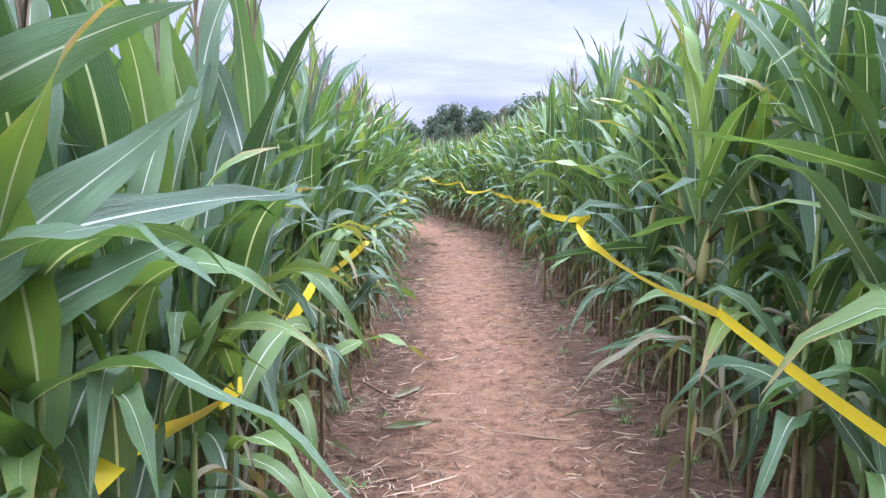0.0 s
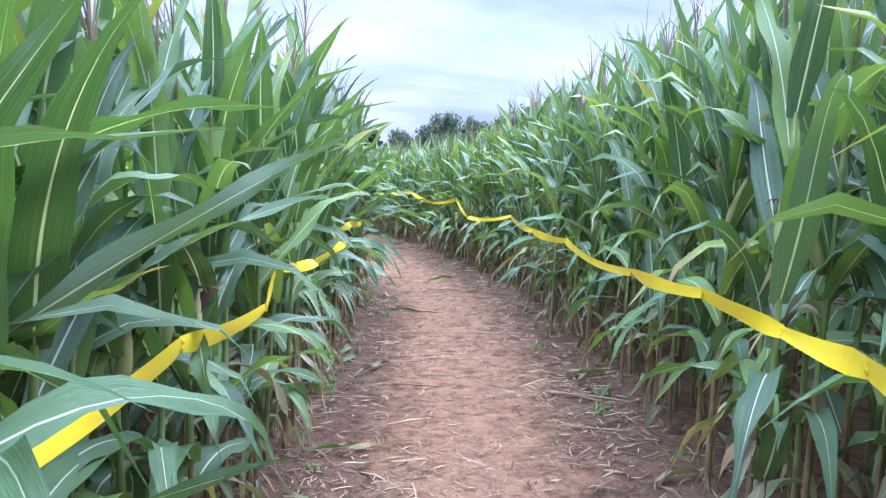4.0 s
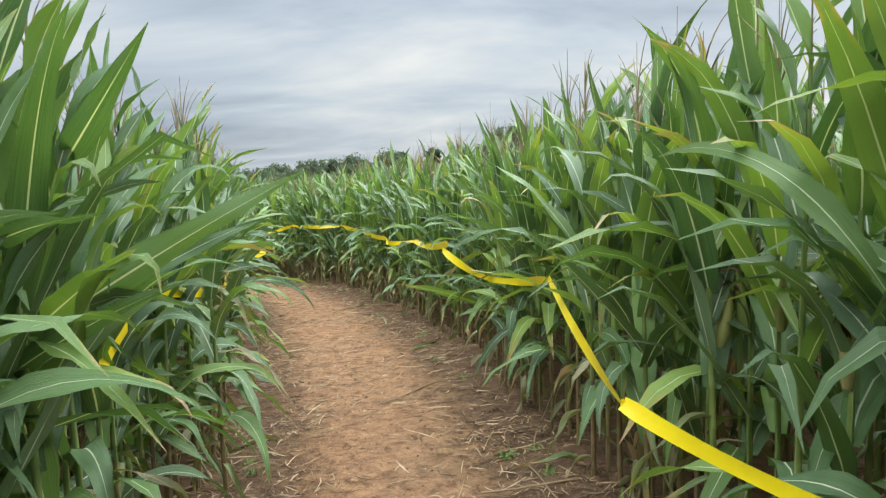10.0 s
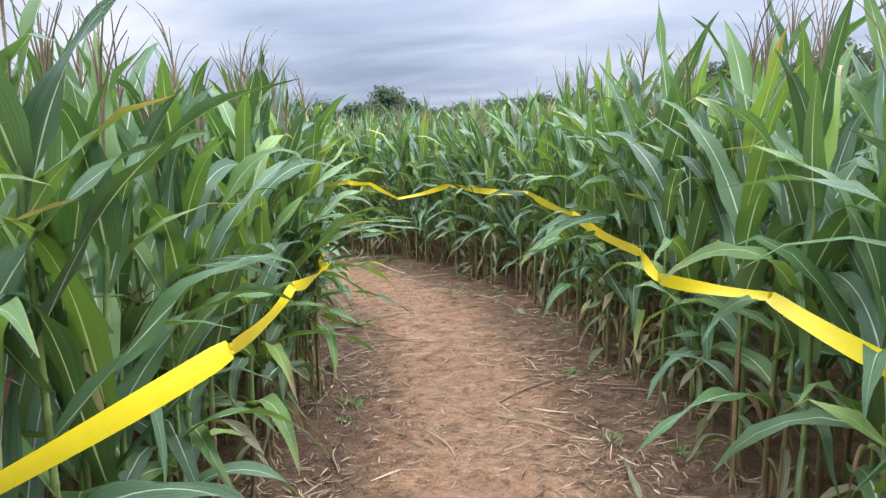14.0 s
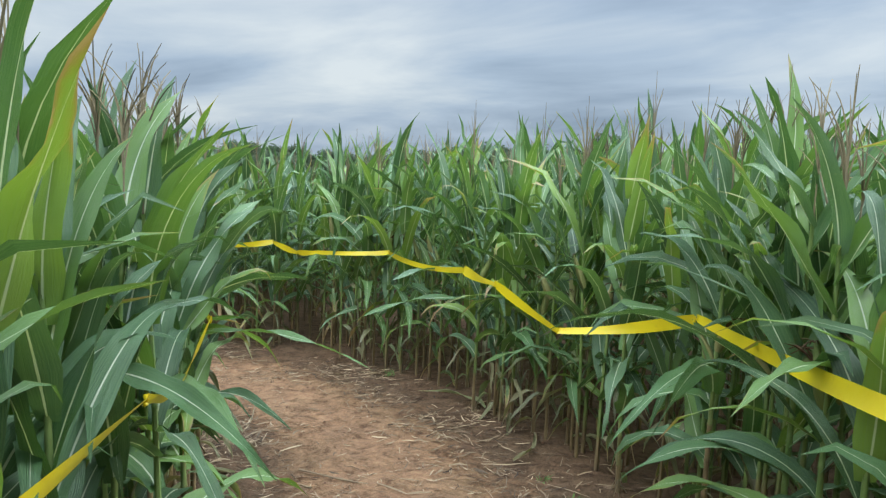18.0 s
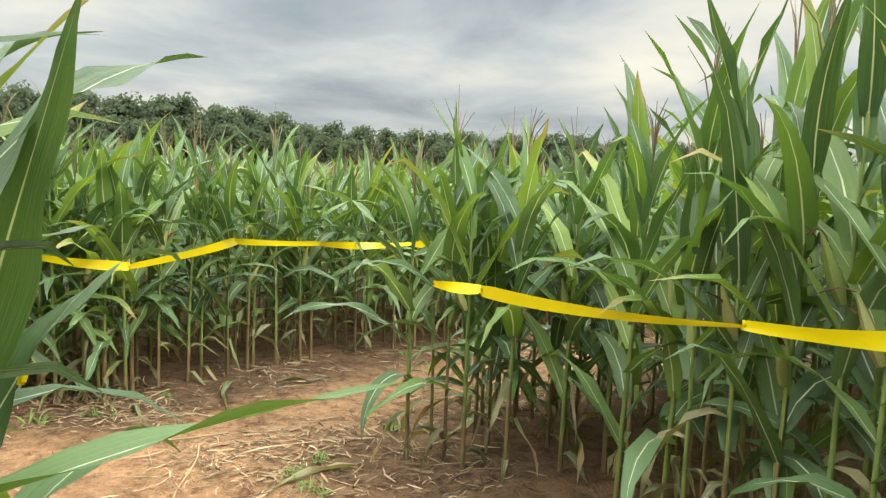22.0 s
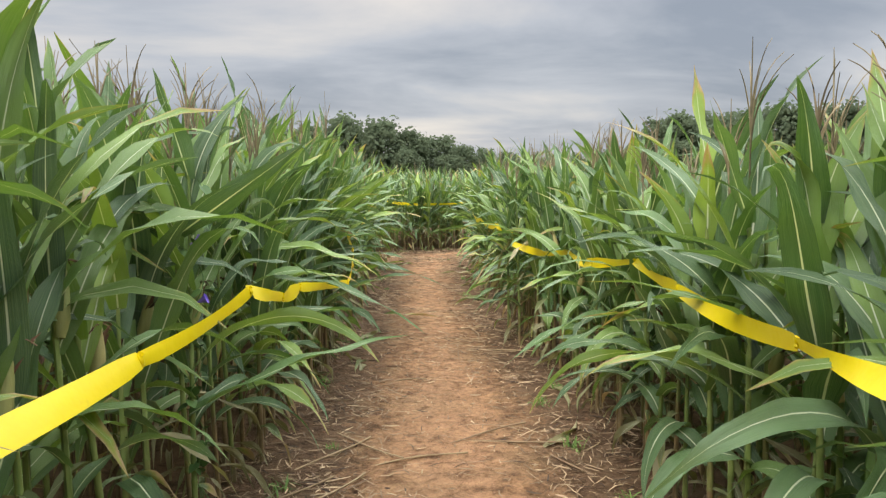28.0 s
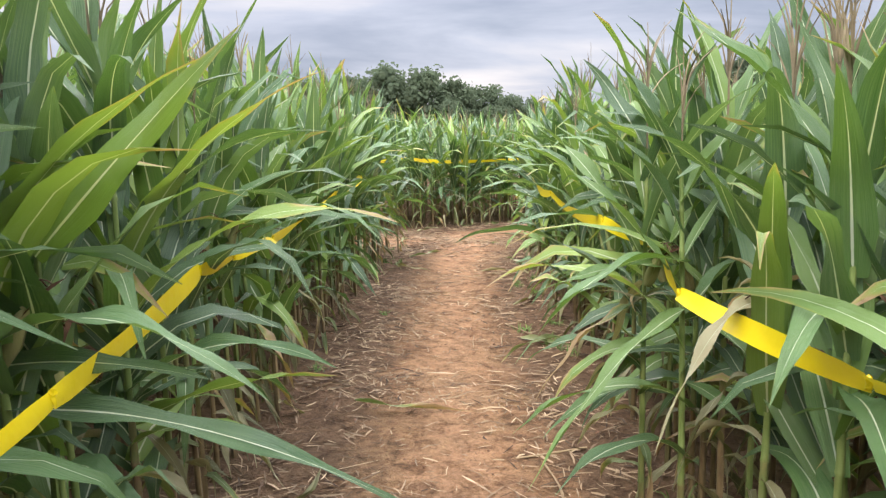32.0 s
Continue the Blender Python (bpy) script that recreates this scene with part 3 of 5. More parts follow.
def way_distance(x, y):
    """How far points lie outside the ways (negative inside), and how far from the middle lines."""
    x, y = np.asarray(x, float), np.asarray(y, float)
    best, mid = np.full(x.shape, 1e9), np.full(x.shape, 1e9)
    for way in WAYS:
        for (ax, ay, ar), (bx, by, br) in zip(way[:-1], way[1:]):
            dx, dy = bx - ax, by - ay
            k = np.clip(((x - ax) * dx + (y - ay) * dy) / (dx * dx + dy * dy), 0, 1)
            d = np.hypot(x - ax - k * dx, y - ay - k * dy)
            best = np.minimum(best, d - (ar + (br - ar) * k))
            mid = np.minimum(mid, d)
    return best, mid


def soil_height(x, y):
    out, mid = way_distance(x, y)
    # the field falls gently to one side
    z = 0.0491 * 40 * np.tanh(x / 40) - 0.01 * 40 * np.tanh((y - 12) / 40)
    z = z + 0.006 * np.sin(x * 3.1 + 1.3 * np.sin(y * 1.7)) * np.sin(y * 2.3 + np.sin(x * 2.9)) + 0.004 * np.sin(x * 11.3 + y * 4.1) * np.sin(y * 9.7 - x * 3.3)
    # and drops by a hand's breadth towards the last straight
    k, j = np.clip((24.3 - y) / 3.5, 0, 1), np.clip((-9.3 - x) / 2.0, 0, 1)
    z = z - 0.15 * k * k * (3 - 2 * k) * j * j * (3 - 2 * j)
    return z + 0.04 * np.clip(out + 0.35, 0, 0.5)


def build_ground():
    def lines(lo, hi, step):
        near = np.arange(lo, hi + step / 2, step)
        far = [3, 6, 10, 16, 25, 40, 60, 90, 140, 220, 400, 800, 2000]
        return np.concatenate([lo - np.array(far[::-1]), near, hi + np.array(far)])

    xs, ys = lines(X0, X1, 0.12), lines(Y0, Y1, 0.12)
    gx, gy = np.meshgrid(xs, ys)
    z = soil_height(gx, gy)
    rng = np.random.default_rng(3)
    out, mid = way_distance(gx, gy)
    z = z + rng.normal(0, 0.004, z.shape) * (np.abs(gx + 8) < 30)
    v = np.stack([gx, gy, z], -1).reshape(-1, 3)
    me = mesh_from("ground", v, grid_faces(len(ys) - 1, len(xs) - 1), [SOIL])
    at = me.attributes.new("tread", "FLOAT", "POINT")
    at.data.foreach_set("value", np.clip(-out / 0.75, 0, 1).astype(np.float32).ravel())
    tagged(new("ground", me), "reddish-brown trodden field soil strewn with straw", "ground", kind="structure")


X0, X1, Y0, Y1 = -20.0, 4.0, -4.0, 34.0
build_ground()


# ---- corn plants ----
TAPES = [
    ("long yellow plastic barrier tape tied along the corn edge", [
        (0.95, -2.0, 1.05), (0.95, 0.3, 1.0), (0.87, 2.25, 1.12), (0.88, 4.13, 1.09), (0.9, 4.9, 1.14), (1.04, 5.2, 1.16), (0.88, 6.5, 1.1), (0.95, 7.15, 1.12), (1.0, 7.62, 1.08), (0.92, 8.0, 1.12), (0.94, 8.92, 1.06), (1.0, 10.9, 1.0),
        (0.88, 11.8, 1.0), (0.9, 13.87, 0.97), (0.49, 15.2, 0.89), (0.38, 17.05, 1.03), (0.02, 18.0, 0.93), (-0.37, 18.95, 1.08), (-0.38, 19.55, 1.08), (-0.88, 21.2, 1.01), (-1.27, 21.75, 0.97), (-1.39, 22.25, 1.0), (-1.95, 23.62, 1.06),
        (-2.65, 25.34, 1.07), (-4.0, 26.98, 1.08)]),
    ("yellow plastic barrier tape slack between maize stalks", [
        (-4.02, 27.0, 1.07), (-4.72, 27.08, 0.93), (-5.13, 27.12, 1.14), (-5.7, 27.65, 1.13), (-7.1, 28.55, 1.1), (-8.12, 28.7, 1.05), (-8.42, 28.72, 1.03), (-8.82, 28.76, 1.11), (-9.25, 28.42, 1.07), (-10.2, 27.74, 1.05), (-10.7, 27.58, 1.0)]),
    ("yellow plastic barrier tape sagging between tied stalks", [
        (-0.6, -1.8, 1.0), (-0.7, 0.6, 1.08), (-0.66, 1.5, 1.03), (-0.64, 2.05, 0.93), (-0.64, 3.6, 1.02), (-0.6, 5.57, 0.97, 0.02), (-0.6, 6.7, 1.05), (-0.62, 7.68, 1.04), (-0.58, 8.5, 0.99), (-0.72, 9.3, 1.03), (-0.6, 9.8, 1.0), (-0.55, 10.62, 1.02),
        (-0.7, 11.25, 1.04), (-0.61, 11.55, 1.08), (-0.6, 12.2, 1.04), (-0.7, 12.8, 1.0)]),
    ("yellow plastic barrier tape half hidden by leaves", [
        (-1.2, 15.2, 1.05), (-1.42, 15.9, 1.16), (-1.46, 16.1, 1.2), (-1.62, 17.35, 1.06), (-2.0, 18.38, 1.03), (-2.14, 18.93, 1.09), (-2.26, 20.1, 1.1), (-2.55, 20.9, 1.1), (-2.95, 21.9, 1.0), (-3.3, 22.45, 0.9), (-3.75, 23.4, 0.95), (-4.75, 24.82, 1.07),
        (-4.86, 24.98, 1.04), (-5.76, 25.76, 1.05), (-6.2, 25.98, 1.14), (-7.25, 26.47, 0.94), (-7.7, 26.8, 1.02)]),
    ("yellow plastic barrier tape turning round the corn corner", [
        (-8.6, 26.6, 1.05), (-9.4, 25.6, 1.0), (-10.3, 24.15, 1.05), (-10.87, 22.87, 1.05), (-11.16, 22.24, 1.14), (-11.33, 21.68, 1.07), (-11.46, 21.26, 1.06), (-11.87, 20.38, 0.95), (-12.0, 19.95, 1.0), (-12.22, 19.0, 1.0), (-12.43, 17.88, 1.0), (-12.54, 17.67, 1.02),
        (-12.71, 17.06, 0.99), (-13.0, 16.1, 1.02), (-13.25, 15.2, 1.03), (-13.7, 13.7, 1.05)]),
    ("yellow plastic barrier tape along the far corn edge", [
        (-14.6, 29.4, 1.02), (-13.3, 27.6, 1.01), (-12.98, 26.83, 0.99, 0.01), (-12.56, 26.26, 1.02, 0.01), (-11.6, 25.82, 0.93, 0.03), (-11.67, 24.95, 1.03, 0.01), (-11.8, 24.55, 0.93, 0.01), (-11.98, 24.03, 0.87, 0.01), (-12.1, 23.7, 1.08, 0.01), (-12.4, 23.16, 1.06),
        (-12.8, 22.17, 1.1), (-13.1, 21.45, 1.16, 0.008), (-13.25, 20.8, 1.09), (-13.65, 19.82, 1.05), (-13.75, 19.25, 0.98), (-13.84, 18.46, 1.0), (-14.04, 18.02, 1.06), (-14.1, 17.5, 1.1), (-14.72, 15.6, 1.05), (-15.35, 13.8, 1.05)]),
    ("yellow plastic barrier tape across the end of the path", [
        (-14.0, 10.0, 1.05), (-15.1, 9.62, 1.08), (-16.0, 9.3, 1.02), (-17.2, 8.95, 1.06)]),
]


def behind_tape(p):
    """Moves a plant outwards where it would stand before the tape."""
    best = None
    for _, run in TAPES:
        for (ax, ay, *_), (bx, by, *_) in zip(run[:-1], run[1:]):
            dx, dy = bx - ax, by - ay
            k = min(1, max(0, ((p[0] - ax) * dx + (p[1] - ay) * dy) / (dx * dx + dy * dy)))
            q = (ax + k * dx, ay + k * dy)
            d = math.hypot(p[0] - q[0], p[1] - q[1])
            if best is None or d < best[0]:
                best = (d, q)
    if best[0] > 0.45:
        return p
    qx, qy = best[1]
    here, tape = (float(way_distance(x, y)[0]) for x, y in ((p[0], p[1]), (qx, qy)))
    # on one stretch the tape runs inside the first row
    lack = tape + (-0.14 if 20.3 < qy < 23.3 and -3.8 < qx < -2.2 else 0.06) - here
    if lack <= 0:
        return p
    e = 0.02
    gx = float(way_distance(p[0] + e, p[1])[0] - way_distance(p[0] - e, p[1])[0])
    gy = float(way_distance(p[0], p[1] + e)[0] - way_distance(p[0], p[1] - e)[0])
    g = math.hypot(gx, gy) or 1.0
    return np.array([p[0] + gx / g * lack, p[1] + gy / g * lack])


def plan_corn():
    rng = np.random.default_rng(11)
    edge = []
    # rows of plants along the edges of the ways
    for way in WAYS:
        for (ax, ay, ar), (bx, by, br) in zip(way[:-1], way[1:]):
            ln = math.hypot(bx - ax, by - ay)
            nx, ny = -(by - ay) / ln, (bx - ax) / ln
            for side in (-1, 1):
                s = rng.uniform(0, 0.1)
                while s < ln:
                    k = s / ln
                    r = ar + (br - ar) * k + rng.uniform(0.10, 0.26)
                    edge.append((ax + (bx - ax) * k + side * nx * r, ay + (by - ay) * k + side * ny * r))
                    s += rng.uniform(0.13, 0.24)
        for ex, ey, er in (way[0], way[-1]):
            for a in np.arange(0, 6.28, 0.2 / er):
                r = er + rng.uniform(0.0, 0.1)
                edge.append((ex + r * math.cos(a), ey + r * math.sin(a)))
    edge = np.array(edge)
    out, _ = way_distance(edge[:, 0], edge[:, 1])
    edge = edge[out > -0.02]
    # thin out what stands on one spot
    kept = []
    for p in edge:
        if all((p[0] - q[0]) ** 2 + (p[1] - q[1]) ** 2 > 0.014 for q in kept):
            kept.append(p)
    return np.array([behind_tape(p) for p in kept])


EDGE = plan_corn()


def clear_turn(rng, v, x, y, z, scale):
    """A turn of the plant that keeps its blades out of the walked line; None if none does."""
    hit, free = None, None
    own = float(way_distance(x, y)[0])
    low = (v[:, 2] * scale > 0.82) & (v[:, 2] * scale < 1.35)
    for _ in range(14):
        a = rng.uniform(0, 6.283)
        c, s = math.cos(a), math.sin(a)
        px, py = (v[:, 0] * c - v[:, 1] * s) * scale + x, (v[:, 0] * s + v[:, 1] * c) * scale + y
        high = v[:, 2] * scale > 1.12
        d = walked_distance(px[high], py[high])
        if d.min() > 0.30:
            # blades mostly grow along the edge rather than across it
            over = float((way_distance(px[low][::5], py[low][::5])[0] < own - 0.10).sum())
            if free is None or over < free[0]:
                free = (over, a)
            if rng.random() < 0.3:
                return free[1]
            continue
        if hit is None or d.min() > hit[0]:
            hit = (d.min(), a)
    if free:
        return free[1]
    return hit[1] if hit and hit[0] > 0.2 else None


WALKED = [(0, -0.4), (-0.02, 1.35), (-0.04, 3.5), (0.0, 5.0), (0.13, 6.3), (0.2, 8.5), (0.1, 11.3), (0.15, 13.5), (-0.36, 15.6), (-0.92, 17.8), (-1.73, 20.7), (-2.4, 22.5),
          (-3.4, 24.4), (-4.26, 25.5), (-5.27, 26.5), (-6.5, 27.2), (-8.2, 27.35), (-9.13, 27.3), (-9.8, 26.9), (-10.36, 26.1), (-11.1, 24.1), (-11.8, 22.6), (-12.6, 20.2)]


def walked_distance(x, y):
    d = np.full(np.shape(x), 1e9)
    for (ax, ay), (bx, by) in zip(WALKED[:-1], WALKED[1:]):
        dx, dy = bx - ax, by - ay
        k = np.clip(((x - ax) * dx + (y - ay) * dy) / (dx * dx + dy * dy), 0, 1)
        d = np.minimum(d, np.hypot(x - ax - k * dx, y - ay - k * dy))
    return d


PART_LABEL = {"stalk": "", "leaf": "", "dry_leaf": "withered straw-brown leaf", "tassel": "dry brown tassel", "ear": "ear in its pale green husk", "silk": "dark dried silk"}


def corn_thing(parts):
    ob = new("corn_plant")
    tagged(ob, "tall green maize plant rooted in red soil", "corn plant", "corn along the path")
    for kind, v, f, uv in parts:
        part(kind, mesh_from(kind, v, f, [CORN_MATS[KIND_MAT[kind]]], uv), ob, PART_LABEL[kind])
    return ob


def local_height(x, y):
    """The corn stands lower on the falling side of the field and higher at the start."""
    low = min(1.0, max(0.0, (-9.5 - x) / 2.5)) * (0.65 + 0.35 * min(1.0, max(0.0, (y - 19.0) / 4.0)))
    high = min(1.0, max(0.0, (19.0 - y) / 6.0)) * min(1.0, max(0.0, (x + 5.0) / 3.0))
    if x + 11.0 + (24.5 - y) * 0.33 > 0:
        low *= 0.45
    bank = min(1.0, max(0.0, (x - 0.7) / 0.5)) * min(1.0, max(0.0, (17.0 - y) / 3.0))
    north = min(1.0, max(0.0, (y - 21.0) / 5.0)) * (1.0 - low)
    end = min(1.0, max(0.0, (14.0 - y) / 3.0)) * min(1.0, max(0.0, (-9.5 - x) / 2.5))
    back = min(1.0, max(0.0, (y - 27.6) / 0.8)) * min(1.0, max(0.0, (x + 11.0) / 1.5))
    return 1.0 + 0.09 * back - 0.13 * low - 0.03 * north + 0.10 * high - 0.08 * end + 0.10 * bank


HUSKS = [(-13.95, 18.72, 1.12), (-1.36, 16.58, 1.14), (-6.74, 26.40, 1.12), (-10.30, 23.60, 1.0), (1.32, 2.6, 0.78), (-0.66, 5.7, 0.8), (1.10, 3.1, 0.9), (1.14, 12.2, 1.0), (-14.0, 18.0, 0.95), (1.12, 7.9, 0.85)]
# blades that reach out over the way: foot and tip, each with its height over the soil
HANG_FIRST = [
    (-0.67, 1.15, 1.42, -0.25, 0.8, 1.5), (-0.68, 1.45, 1.3, -0.24, 1.1, 1.42), (-0.65, 3.87, 1.34, -0.25, 3.4, 1.4), (1.36, 4.91, 0.96, 0.66, 4.66, 0.87), (1.3, 11.39, 0.98, 0.6, 11.02, 1.07),
    (-0.73, 12.84, 1.4, -0.25, 12.4, 1.56), (-0.74, 13.33, 1.22, -0.14, 12.93, 1.26), (-0.75, 13.62, 1.18, -0.2, 13.1, 1.2), (-0.74, 13.07, 0.97, -0.22, 13.61, 1.03), (0.24, 18.05, 0.72, -0.36, 17.56, 1.04),
    (-3.45, 22.39, 1.0, -2.75, 22.81, 1.11), (-3.40, 22.55, 1.1, -3.19, 23.10, 1.29), (-3.56, 22.75, 0.74, -2.82, 22.69, 0.81), (-1.69, 23.59, 1.02, -2.08, 22.97, 1.06), (-3.98, 23.51, 1.02, -3.34, 23.70, 1.22),
]
HANG_LATER = [
    (-4.59, 24.51, 0.97, -4.9, 25.0, 1.29), (-5.12, 25.1, 1.0, -4.4, 24.92, 0.91), (-6.05, 25.88, 1.08, -5.4, 26.08, 1.22), (-5.95, 28.22, 1.0, -6.45, 27.6, 0.93), (-11.84, 25.2, 1.02, -11.2, 25.16, 1.27),
    (-12.06, 24.34, 0.88, -11.36, 24.42, 0.90), (-10.21, 23.79, 0.90, -10.6, 24.43, 1.10), (-10.25, 23.95, 0.80, -10.61, 24.46, 0.95), (-11.32, 20.61, 1.15, -11.9, 21.0, 1.07), (-13.36, 21.2, 0.98, -12.62, 21.29, 0.98),
    (-13.0, 22.45, 0.95, -12.72, 21.7, 0.86), (-12.05, 18.64, 1.02, -12.58, 19.15, 1.03), (-12.21, 18.13, 0.70, -12.77, 18.58, 0.88), (-13.98, 18.29, 1.06, -13.3, 18.46, 0.82), (-13.89, 19.05, 1.03, -13.33, 19.46, 1.06),
]

